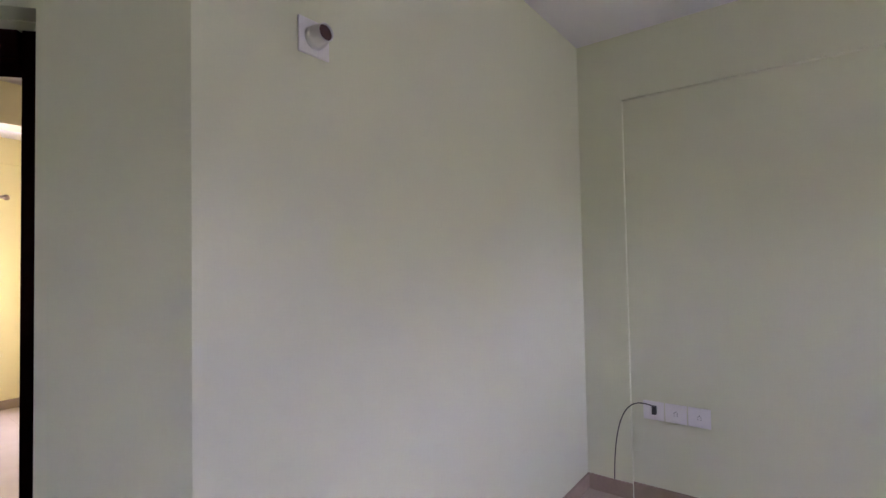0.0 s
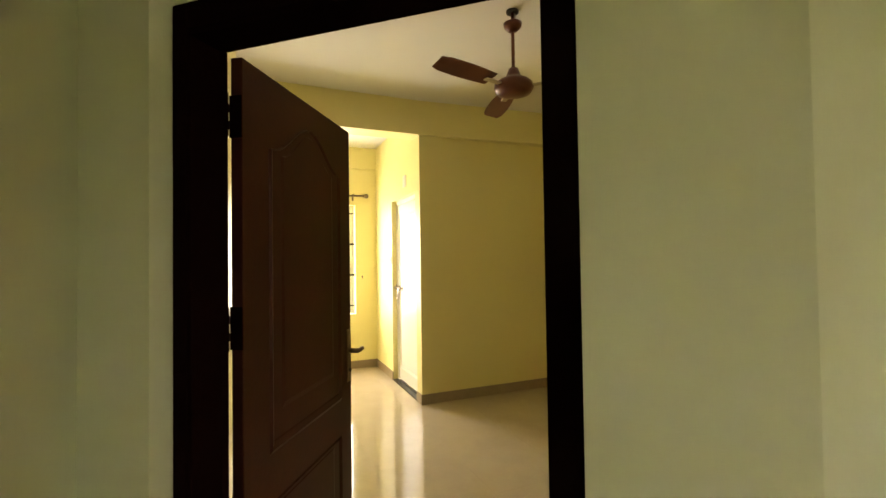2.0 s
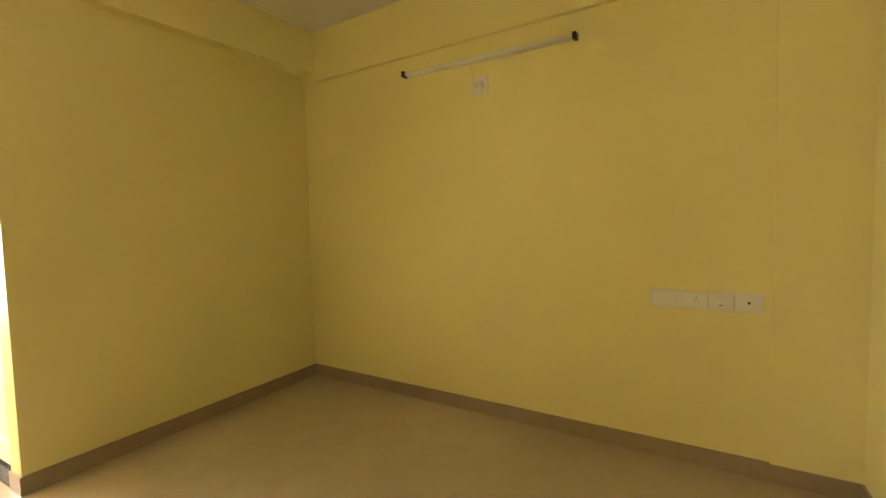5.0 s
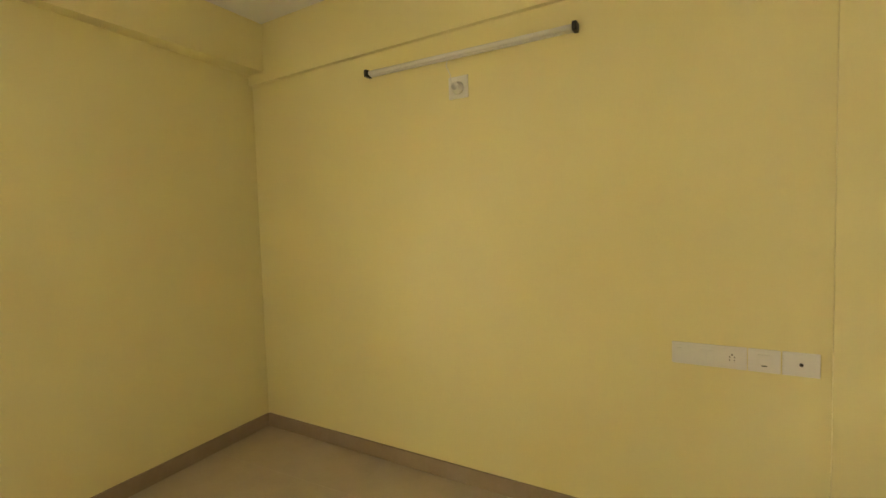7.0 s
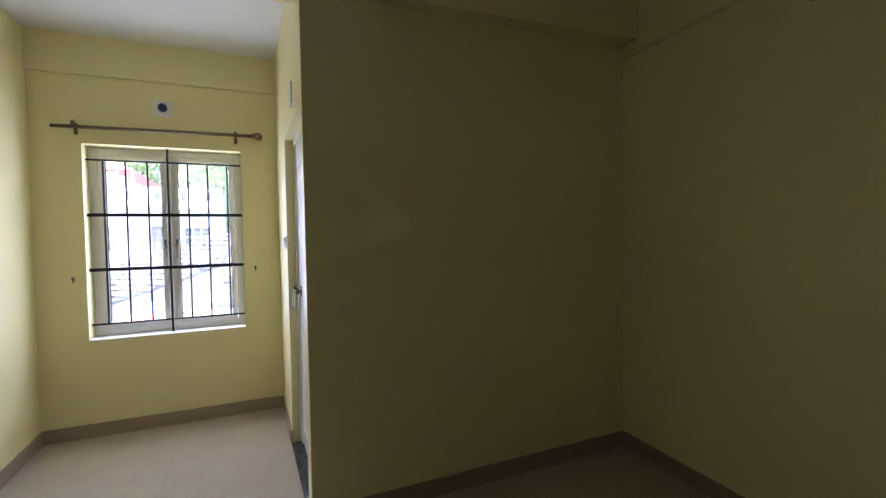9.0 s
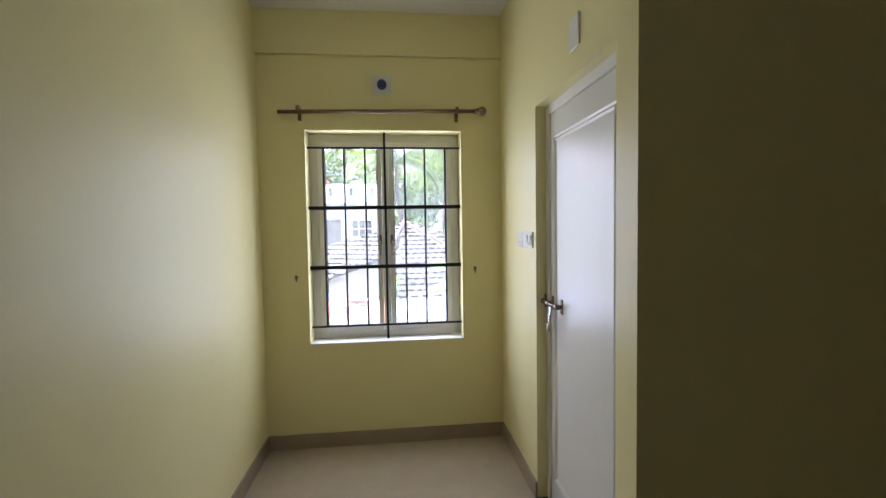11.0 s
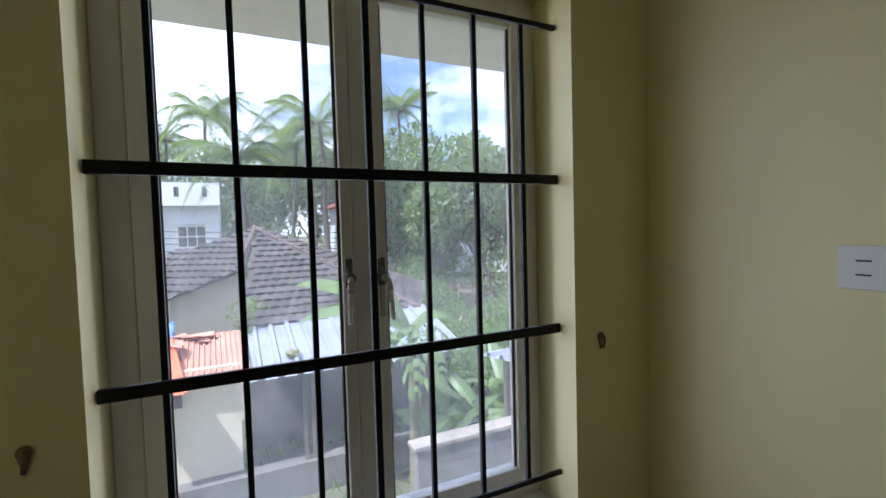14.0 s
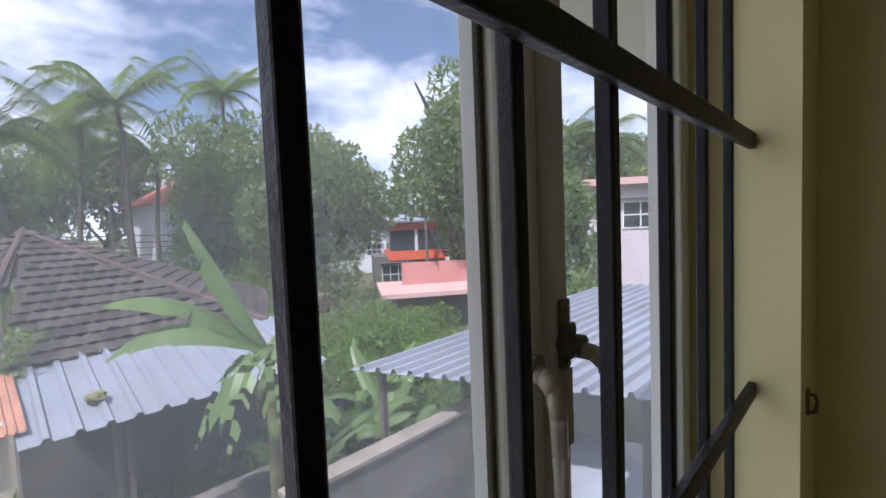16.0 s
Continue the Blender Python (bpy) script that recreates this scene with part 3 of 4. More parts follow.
# ---- ceiling fan ----
M_FAN = mat("brown_enamel", (0.12, 0.032, 0.022), 0.3, 0.2, var=0.1)
fan = thing("ceiling_fan", pose(0.03, -1.8, 0), "reddish brown three-bladed ceiling fan", "ceiling fan")
part("canopy", lathe(bmesh.new(), [(0.012, 2.93), (0.03, 2.935), (0.055, 2.96), (0.06, 2.985), (0.03, 2.99), (0.012, 2.99)]), M_FAN, fan, smooth=True)
part("rod", cyl(bmesh.new(), (0, 0, 2.66), (0, 0, 3.06), 0.011), M_FAN, fan, smooth=True)
part("ceiling_hook", tube(bmesh.new(), [(0, 0, 3.07), (0.02, 0, 3.045), (0.018, 0, 3.02), (0, 0, 3.0)], 0.005), M_STEEL, fan)
part("rose", cyl(bmesh.new(), (0, 0, 3.055), (0, 0, 3.069), 0.04, n=20), M_DARK, fan)
part("motor", lathe(bmesh.new(), [(0.012, 2.70), (0.03, 2.69), (0.045, 2.65), (0.06, 2.625), (0.10, 2.61), (0.125, 2.585), (0.128, 2.56), (0.11, 2.53), (0.06, 2.515), (0.01, 2.51)], n=32), M_FAN, fan, smooth=True)
for a in (75, 195, 315):
    m = pose(0, 0, 2.575, 0, 0, a)
    bm = bmesh.new()
    n = 8
    top = []
    for k in range(n + 1):
        x = 0.2 + 0.42 * k / n
        w = 0.058 + 0.016 * math.sin(k / n * 3.0) - (0.012 if k == n else 0)
        top.append([bm.verts.new((x, w * c, 0.012 * c + dz)) for dz in (0.0, 0.004) for c in (-1, 0, 1)])
    for p, q in zip(top, top[1:]):
        for i, j in ((0, 1), (1, 2), (3, 4), (4, 5), (0, 3), (2, 5)):
            bm.faces.new((p[i], p[j], q[j], q[i]))
    for e in (top[0], top[-1]):
        bm.faces.new((e[0], e[1], e[2], e[5], e[4], e[3]))
    bmesh.ops.transform(bm, verts=bm.verts, matrix=m)
    bl = part("blade", bm, M_FAN, fan)
    part("blade_arm", B(0.09, 0.25, -0.02, 0.02, -0.012, -0.004, m=m, bevel=0.003), M_STEEL, bl, "steel blade bracket")

# ---- hall wall fittings ----
HD = (Vector(HC) - Vector(HE)).normalized()
HALLM = Matrix(((HD.x, -HD.y, 0, 0), (HD.y, HD.x, 0, 0), (0, 0, 1, 0), (0, 0, 0, 1)))


def on_hall(x, z):
    y = HE[1] + (x - HE[0]) * HD.y / HD.x
    return Matrix.Translation((x, y, z)) @ HALLM


o = plate_at("hall_lamp_point", on_hall(-0.405, 2.235), 0.112, 0.112, "white square plate with an empty lamp holder", "lamp holder")
part("holder", lathe(bmesh.new(), [(0.036, 0), (0.034, 0.025), (0.028, 0.032), (0.028, 0.06), (0.025, 0.06), (0.025, 0.03), (0.001, 0.03)], Matrix.Translation((0, -0.008, 0)) @ Matrix.Rotation(radians(90), 4, "X")), M_PLAST, o, "white plastic holder", smooth=True)
part("socket_inside", cyl(bmesh.new(), (0, -0.04, 0), (0, -0.062, 0), 0.0245, n=20), mat("brown_bakelite", (0.06, 0.02, 0.015), 0.4), o)
hx = HC[0] + 0.035
for k, y in enumerate((-4.42, -4.545, -4.67)):
    o = plate_at("hall_socket", Matrix.Translation((hx, y, 0.575)) @ EAST, 0.12, 0.115, "white plastic socket plate", "socket", ) if k else plate_at("hall_data_plate", Matrix.Translation((hx, y, 0.575)) @ EAST, 0.12, 0.115, "white plastic outlet plate with a black plug", "outlet")
    part("module", B(-0.03, 0.03, -0.012, -0.009, -0.035, 0.035, bevel=0.002), M_PLAST, o)
    if k:
        pins(o, 0)
cb = thing("black_cable", Matrix(), "black cable with a plug hanging from the wall outlet", "cable")
part("plug", B(hx - 0.045, hx - 0.012, -4.44, -4.415, 0.56, 0.61, bevel=0.004), M_DARK, cb)
pts = [(hx - 0.035, -4.428 + 0.25 * math.sin(a * 1.57) ** 0.9, 0.61 + 0.035 * math.sin(a * math.pi) - 0.56 * a ** 2.3) for a in [k / 20 for k in range(21)]]
part("lead", tube(bmesh.new(), pts, 0.0035, 8), M_DARK, cb, smooth=True)

# ---- outdoors ----
GZ = -3.3
M_GROUND = mat("grassy_earth", (0.10, 0.10, 0.045), 0.9, var=0.6, scale=0.5, bump=0.6, bscale=8)
M_SAND = mat("sandy_path", (0.36, 0.26, 0.17), 0.9, var=0.15, scale=1.5, bump=0.3, bscale=20)
M_CONC = mat("stained_concrete", (0.125, 0.115, 0.10), 0.85, var=0.45, scale=1.5, bump=0.5, bscale=14)
# paler than M_CONC: sunlight on the wall's top edge, put into the colour
M_COPE = mat("sunlit_worn_coping", (0.24, 0.21, 0.17), 0.85, var=0.4, scale=2.5, bump=0.4, bscale=18)
M_CREAM = mat("weathered_cream_plaster", (0.50, 0.45, 0.34), 0.8, var=0.14, scale=0.9, bump=0.2, bscale=20)
M_RTILE = mat("weathered_clay_roof_tile", (0.052, 0.042, 0.037), 0.9, var=0.75, scale=2, bump=0.4, bscale=30, island=True)
M_RIDGE = mat("faded_clay_ridge_tile", (0.10, 0.066, 0.054), 0.8, var=0.35, scale=2, island=True)
M_ZINC = mat("grey_metal_sheet", (0.24, 0.26, 0.30), 0.6, 0.1, var=0.15, scale=1.2)
M_TERRA = mat("rusted_corrugated_sheet", (0.42, 0.20, 0.13), 0.7, var=0.25, scale=2)
M_ORANGE = mat("orange_red_sheet", (0.75, 0.13, 0.05), 0.5, var=0.08, scale=2)
M_TARP = mat("blue_tarpaulin", (0.06, 0.16, 0.55), 0.5, var=0.3, scale=4, bump=0.6, bscale=12)
M_OWALL = mat("white_house_paint", (0.66, 0.67, 0.70), 0.7, var=0.08, scale=0.7)
M_REDROOF = mat("red_roof_tile", (0.50, 0.13, 0.09), 0.7, var=0.2, scale=1.5)
M_PINK = mat("faded_red_paint", (0.50, 0.22, 0.19), 0.8, var=0.15, scale=0.7)
M_PINKROOF = mat("pink_cement_roof", (0.58, 0.37, 0.34), 0.8, var=0.15, scale=0.6)
M_LILAC = mat("pale_lilac_plaster", (0.55, 0.49, 0.52), 0.8, var=0.1)
# dark glass of panes; also paints the shade in the parapet slots
M_OPEN = mat("dark_glass_and_slot_shade", (0.03, 0.035, 0.045), 0.15)
M_WOOD = mat("grey_weathered_wood", (0.12, 0.10, 0.085), 0.85, var=0.35, scale=6)
M_LEAF = mat("mango_foliage", (0.15, 0.205, 0.085), 0.45, var=0.55, scale=0.5, island=True)
M_LEAF2 = mat("bright_shrub_foliage", (0.13, 0.21, 0.04), 0.5, var=0.45, scale=0.8, island=True)
M_PALM = mat("palm_frond", (0.13, 0.18, 0.06), 0.4, var=0.5, scale=0.8, island=True)
M_BANANA = mat("banana_leaf", (0.15, 0.23, 0.075), 0.4, var=0.3, scale=3, bscale=30)
M_STEM = mat("banana_stem", (0.16, 0.15, 0.06), 0.6, var=0.4, scale=5)
M_BARK = mat("bark", (0.10, 0.08, 0.06), 0.9, var=0.4, scale=5, bump=0.5, bscale=20)


def leafy(m, share):
    """Let part of the light through a leaf material, warmer and greener than what it throws back."""
    n, l = m.node_tree.nodes, m.node_tree.links
    b, out = n["Principled BSDF"], n["Material Output"]
    src = b.inputs["Base Color"].links[0].from_socket
    tr, mx, gain = n.new("ShaderNodeBsdfTranslucent"), n.new("ShaderNodeMixShader"), n.new("ShaderNodeMix")
    gain.data_type, gain.blend_type = "RGBA", "MULTIPLY"
    gain.inputs["Factor"].default_value = 1.0
    gain.inputs["B"].default_value = (1.5, 1.6, 0.8, 1)
    l.new(src, gain.inputs["A"]), l.new(gain.outputs["Result"], tr.inputs[0])
    mx.inputs[0].default_value = share
    l.new(b.outputs[0], mx.inputs[1]), l.new(tr.outputs[0], mx.inputs[2]), l.new(mx.outputs[0], out.inputs["Surface"])


for m in (M_LEAF, M_LEAF2, M_PALM, M_BANANA):
    leafy(m, 0.48)
rng = np.random.default_rng(4)


def mesh_of(name, v, f, material, parent=None, label=""):
    me = bpy.data.meshes.new(name)
    me.from_pydata([tuple(p) for p in v], [], [tuple(q) for q in f])
    me.materials.append(material)
    o = new(name, me)
    if parent:
        o.parent = parent
    if label:
        o["label"] = label
    return o


tagged(part("ground", B(-400, 400, WY + 0.3, 800, GZ - 1, GZ), M_GROUND), "grassy earth ground around the houses", "ground", kind="structure")
tagged(part("house_front_ground", B(-400, 400, -400, WY + 0.3, GZ - 1, GZ - 0.01), M_GROUND), "earth ground under the house", "ground", kind="structure")
tagged(part("wall_below", B(LX - 0.5, RX + 0.3, HS, WY + 0.23, GZ, -0.2), M_CREAM), "plain lower storey wall", "wall", kind="structure")
tagged(part("path", prism(bmesh.new(), [(6.5, 14), (9, 14), (15, 24), (18, 36), (14, 36), (11, 25)], GZ, GZ + 0.02), M_SAND), "sandy footpath between the gardens", "path", kind="structure")


def leaves(n, centre, radii, size, r, lumps=9, shell=0.55):
    """Many small leaf blades gathered in clumps within an ellipsoid."""
    cs = r.normal(size=(lumps, 3))
    cs /= np.linalg.norm(cs, axis=1)[:, None]
    cs *= (r.uniform(0.35, 0.8, lumps))[:, None]
    d = r.normal(size=(n, 3))
    d /= np.linalg.norm(d, axis=1)[:, None]
    p = cs[r.integers(0, lumps, n)] + d * (r.uniform(shell, 1, n) ** 0.6 * 0.42)[:, None]
    p = p * np.array(radii) + np.array(centre)
    a = r.normal(size=(n, 3)) + np.array([0, 0, -0.7])
    a /= np.linalg.norm(a, axis=1)[:, None]
    b = np.cross(a, r.normal(size=(n, 3)))
    b /= np.linalg.norm(b, axis=1)[:, None]
    L = (size * r.uniform(0.6, 1.4, n))[:, None]
    v = np.stack([p - a * L, p + b * L * 0.34, p + a * L, p - b * L * 0.34], 1).reshape(-1, 3)
    return v, np.arange(4 * n).reshape(-1, 4)


def tree(seed, h, crown, n, size, material, label, m):
    r = np.random.default_rng(seed)
    t = thing("tree", m, label, "tree")
    bm = bmesh.new()
    z = 0.0
    p = Vector((0, 0, 0))
    rad = 0.035 * h
    pts = [p]
    for k in range(5):
        q = Vector((r.normal() * 0.05 * h, r.normal() * 0.05 * h, h * (k + 1) * 0.15))
        cyl(bm, p, q, rad, rad * 0.82, n=10)
        p, rad = q, rad * 0.82
        pts.append(p)
    for k in range(7):
        a, b = r.uniform(0, 6.28), pts[2 + k % 4]
        e = b + Vector((math.cos(a) * crown[0] * 0.45, math.sin(a) * crown[1] * 0.45, r.uniform(0.08, 0.2) * h))
        cyl(bm, b, e, rad * 0.8, rad * 0.25, n=7)
    part("trunk", bm, M_BARK, t)
    v, f = leaves(n, (0, 0, h - crown[2]), crown, size, r, lumps=16)
    mesh_of("crown", v, f, material, t)
    return t


def frond(r, length, droop, az, base, up):
    """Leaflets on both sides of one arching rib: vertices and faces."""
    v, f = [], []
    n = 64
    for k in range(n):
        s = k / (n - 1)
        x = length * s * (1 - 0.18 * s)
        z = up * length * s - droop * length * s * s
        w = length * 0.27 * math.sin(math.pi * (0.12 + 0.86 * s)) * r.uniform(0.8, 1.1)
        for sd in (-1, 1):
            i = len(v)
            v += [(x, 0.0, z), (x + 0.075 * length / 4, 0, z - 0.015), (x + w * 0.55 + 0.03, sd * w, z - w * r.uniform(0.3, 0.75))]
            f.append((i, i + 1, i + 2))
    i = len(v)
    ca, sa = math.cos(az), math.sin(az)
    return [(base[0] + ca * a - sa * b, base[1] + sa * a + ca * b, base[2] + c) for a, b, c in v], f


def palm(seed, h, m, fl=3.6, n=22):
    r = np.random.default_rng(seed)
    t = thing("coconut_palm", m, "tall coconut palm with drooping fronds", "palm")
    bm = bmesh.new()
    p, top = Vector((0, 0, 0)), Vector((r.normal() * 0.4, r.normal() * 0.4, h))
    for k in range(6):
        q = top * ((k + 1) / 6) + Vector((0.15 * math.sin(k), 0, 0)) * (k < 5)
        cyl(bm, p, q, 0.17 - 0.012 * k, 0.16 - 0.012 * k, n=9)
        p = q
    part("trunk", bm, M_BARK, t)
    V, F = [], []
    for k in range(n):
        v, f = frond(r, fl * r.uniform(0.8, 1.1), r.uniform(0.35, 1.3), k * 2.4 + r.normal() * 0.3, tuple(p), r.uniform(-0.1, 1.5))
        F += [tuple(x + len(V) for x in g) for g in f]
        V += v
    mesh_of("crown", V, F, M_PALM, t)
    return t


def banana_leaf(r, L, w, az, up, droop, base, tear=0.18):
    """A broad blade with torn edges folded along its rib."""
    V, F = [], []
    n = 26
    ca, sa = math.cos(az), math.sin(az)
    rows = []
    for k in range(n + 1):
        s = k / n
        x = L * (s - 0.12 * droop * s * s)
        z = up * L * s - droop * L * s * s
        ww = w * math.sin(math.pi * min(1, 0.06 + 0.94 * s)) ** 0.55
        rows.append((x, z, ww))
    for sd in (-1, 1):
        drop = r.uniform(0.1, 0.45)
        for k in range(n):
            if r.random() < tear:
                drop = r.uniform(0.05, 0.7) if tear < 0.3 else r.uniform(0.2, 1.3)
                if tear > 0.3:
                    continue
            (x0, z0, w0), (x1, z1, w1) = rows[k], rows[k + 1]
            i = len(V)
            V += [(x0, 0, z0), (x1, 0, z1), (x1 + w1 * 0.15, sd * w1 * 0.5, z1 + w1 * 0.08), (x0 + w0 * 0.15, sd * w0 * 0.5, z0 + w0 * 0.08), (x1 + w1 * 0.3, sd * w1, z1 - w1 * drop), (x0 + w0 * 0.3, sd * w0, z0 - w0 * drop)]
            F += [(i, i + 1, i + 2, i + 3), (i + 3, i + 2, i + 4, i + 5)]
    return [(base[0] + ca * a - sa * b, base[1] + sa * a + ca * b, base[2] + c) for a, b, c in V], F


def banana(seed, h, m, specs, label):
    r = np.random.default_rng(seed)
    t = thing("banana_plant", m, label, "banana plant")
    part("stem", cyl(bmesh.new(), (0, 0, 0), (0, 0, h), 0.11, 0.06, n=12), M_STEM, t)
    for az, L, w, up, droop in specs:
        v, f = banana_leaf(r, L, w, radians(az), up, droop, (0, 0, h - 0.05), 0.42 if up < 0.5 else 0.2)
        mesh_of("leaf", v, f, M_BANANA, t)
    return t


def sheet(name, c0, along, down, thick, pitch, depth, material, label, cat="roof", group=""):
    """A ribbed roofing sheet from its upper corner, along its upper edge and down its slope."""
    c0, along, down = Vector(c0), Vector(along), Vector(down)
    nrm = along.cross(down).normalized()
    if nrm.z < 0:
        nrm = -nrm
    L = along.length
    n = int(L / pitch)
    V, F = [], []
    prof = []
    for k in range(n):
        prof += [(k * pitch, 0), (k * pitch + pitch * 0.62, 0), (k * pitch + pitch * 0.72, depth), (k * pitch + pitch * 0.9, depth)]
    prof.append((n * pitch, 0))
    u = along.normalized()
    for x, d in prof:
        p = c0 + u * x + nrm * d
        V += [p, p + down, p - nrm * thick, p + down - nrm * thick]
    for k in range(len(prof) - 1):
        i, j = 4 * k, 4 * k + 4
        F += [(i, j, j + 1, i + 1), (i + 2, j + 2, j + 3, i + 3), (i + 1, j + 1, j + 3, i + 3), (i, j, j + 2, i + 2)]
    return tagged(mesh_of(name, V, F, material), label, cat, group)


# old tile-roofed house
hs = thing("old_tiled_house", Matrix(), "old cream house with a weathered clay tile roof", "house")
P, A0, E0, Bv, L0, L1 = Vector((-0.4, 15.5, 1.75)), Vector((-0.95, 11.3, -0.36)), Vector((3.2, 11.5, -0.42)), Vector((-0.78, 13.4, 0.72)), Vector((-4.2, 13.0, -0.45)), Vector((-5.0, 15.6, -0.45))
R0 = Vector((5.2, 16.0, -0.4))
bm = bmesh.new()
for tri in ((P, A0, E0), (P, E0, R0), (P, Bv, L0, L1)):
    up = [bm.verts.new(p) for p in tri]
    lo = [bm.verts.new(p - Vector((0, 0, 0.1))) for p in tri]
    bm.faces.new(up), bm.faces.new(lo)
    for i in range(len(tri)):
        j = (i + 1) % len(tri)
        bm.faces.new((up[i], up[j], lo[j], lo[i]))
roof = part("roof", bm, M_RTILE, hs)


def inside(p, tri):
    sgn = []
    for a, b in zip(tri, tri[1:] + tri[:1]):
        sgn.append((b.x - a.x) * (p.y - a.y) - (b.y - a.y) * (p.x - a.x))
    return all(q >= -0.02 for q in sgn) or all(q <= 0.02 for q in sgn)


def lay_tiles(tri, o, along, down, w, h, seed):
    """Lapped clay tiles in courses over one slope."""
    r = random.Random(seed)
    u, d = along.normalized(), down.normalized()
    nn = u.cross(d)
    nn = -nn if nn.z < 0 else nn
    V, F = [], []
    for row in range(-40, 60):
        for col in range(-60, 60):
            c = o + u * (col + 0.5 * (row % 2)) * w + d * row * h
            if not inside(c, tri):
                continue
            tl = r.uniform(0.045, 0.075)
            j = Vector((r.uniform(-0.01, 0.01), r.uniform(-0.01, 0.01), 0))
            a, b = c - u * w * 0.47 + j, c + u * w * 0.47 + j
            i = len(V)
            lowd = d * h * 1.08
            V += [a + nn * 0.006, c + nn * 0.03, b + nn * 0.006, a + lowd + nn * tl, c + lowd + nn * (tl + 0.03), b + lowd + nn * tl, a + lowd, b + lowd]
            F += [(i, i + 1, i + 4, i + 3), (i + 1, i + 2, i + 5, i + 4), (i + 3, i + 4, i + 5, i + 7, i + 6)]
    return V, F


for tri, al, dn, sd in (([P, A0, E0], E0 - A0, Vector((0, -1, -0.5)), 1), ([P, E0, R0], R0 - E0, Vector((1, -0.35, -0.5)), 2), ([P, Bv, L0, L1], Bv - L0, Vector((-1, -0.1, -0.55)), 3)):
    nrm = al.cross(dn)
    fn = (tri[1] - tri[0]).cross(tri[2] - tri[0]).normalized()
    d2 = Vector((0, 0, -1)) - fn * Vector((0, 0, -1)).dot(fn)
    d2.normalize()
    u2 = fn.cross(d2)
    V, F = lay_tiles(tri, P, u2, d2, 0.24, 0.3, sd)
    o = mesh_of("roof_tiles", V, F, M_RTILE, roof)
    o["kind"] = "stuff"
for a, b in ((A0 + Vector((0, 2.1, 1.08)), P), (P, E0), (P, R0)):
    n = max(3, int((b - a).length / 0.3))
    for k in range(n):
        p, q = a.lerp(b, k / n), a.lerp(b, (k + 1.15) / n)
        part("ridge_tile", cyl(bmesh.new(), p, q + Vector((0, 0, 0.02)), 0.06, 0.072, n=8), M_RIDGE, roof)
bm = bmesh.new()
g = [Vector((-4.1, 13.6, GZ)), Vector((-0.9, 13.6, GZ)), Vector((-0.9, 13.6, 0.62)), Vector((-4.1, 13.6, -0.5))]
f1, f2 = [bm.verts.new(p) for p in g], [bm.verts.new(p + Vector((0, 1.5, 0))) for p in g]
bm.faces.new(f1), bm.faces.new(f2)
for i in range(4):
    j = (i + 1) % 4
    bm.faces.new((f1[i], f1[j], f2[j], f2[i]))
part("gable_wall", bm, M_CREAM, hs)
part("wall", B(-0.9, 3.0, 11.8, 14.5, GZ, -0.48), M_CONC, hs)

# lean-to roofs in front of the old house
sheet("metal_lean_to_roof", (-0.98, 11.35, -0.4), (4.6, 0, 0), (0.0, -2.2, -0.58), 0.01, 0.33, 0.065, M_ZINC, "grey ribbed metal lean-to roof")
for x, y in ((0.0, 9.4), (0.15, 9.4), (2.3, 9.4), (2.42, 9.4)):
    tagged(part("roof_post", B(x, x + 0.06, y, y + 0.06, GZ, -0.93), M_WOOD), "grey weathered wooden post under the lean-to roof", "post", "roof posts")
tagged(part("cream_shed", B(-5.5, -1.05, 9.6, 11.2, GZ + 0.6, -0.75), M_CREAM), "cream plastered outbuilding wall", "outbuilding")
tagged(part("stone_plinth", B(-5.5, 4.0, 9.3, 9.6, GZ, GZ + 0.62), M_CONC), "dark stained stone plinth", "plinth")
sheet("terracotta_sheet", (-2.35, 11.0, -0.42), (1.45, 0, 0), (0.05, -1.6, -0.42), 0.01, 0.09, 0.03, M_TERRA, "broken rusty corrugated roof sheet")
for k in range(9):
    r = random.Random(k)
    tagged(part("broken_sheet", B(-0.22, 0.22, -0.1, 0.1, 0, 0.015, m=pose(-2.0 + r.uniform(-0.35, 0.5), 10.6 + r.uniform(-0.5, 0.35), -0.46 + 0.02 * k * 0.5, r.uniform(5, 20), r.uniform(-8, 8), r.uniform(0, 180))), M_TERRA), "broken piece of rusty roof sheet", "roof sheet", "broken sheets")
sheet("orange_sheet", (-3.05, 10.3, -0.33), (0.95, 0.05, 0), (0.3, -1.35, -0.62), 0.012, 0.19, 0.03, M_ORANGE, "bright orange-red metal roof sheet")
tagged(part("shed_opening", B(-2.6, -1.95, 9.55, 9.6, -1.35, -0.95), M_WOOD), "dark wooden hatch under the orange sheet", "hatch")
tagged(part("meter_box", B(-3.35, -2.95, 9.5, 9.6, -1.5, -1.1, bevel=0.02), M_WOOD), "weathered grey meter box on the wall", "meter box")
for nm, x0, x1, y0, y1, z in (("blue_tarpaulin", -4.4, -3.1, 9.5, 10.6, -0.62), ("blue_tarpaulin", -2.55, -2.15, 10.75, 11.05, -0.3)):
    bm = bmesh.new()
    bmesh.ops.create_grid(bm, x_segments=18, y_segments=14, size=0.5)
    for v in bm.verts:
        v.co = Vector((x0 + (v.co.x + 0.5) * (x1 - x0), y0 + (v.co.y + 0.5) * (y1 - y0), z + 0.35 * (v.co.y - 0.0) + 0.08 * noise.noise(v.co * 9)))
    bmesh.ops.solidify(bm, geom=bm.faces, thickness=0.01)
    tagged(part(nm, bm, M_TARP, smooth=True), "crumpled blue tarpaulin on the roof", "tarpaulin")
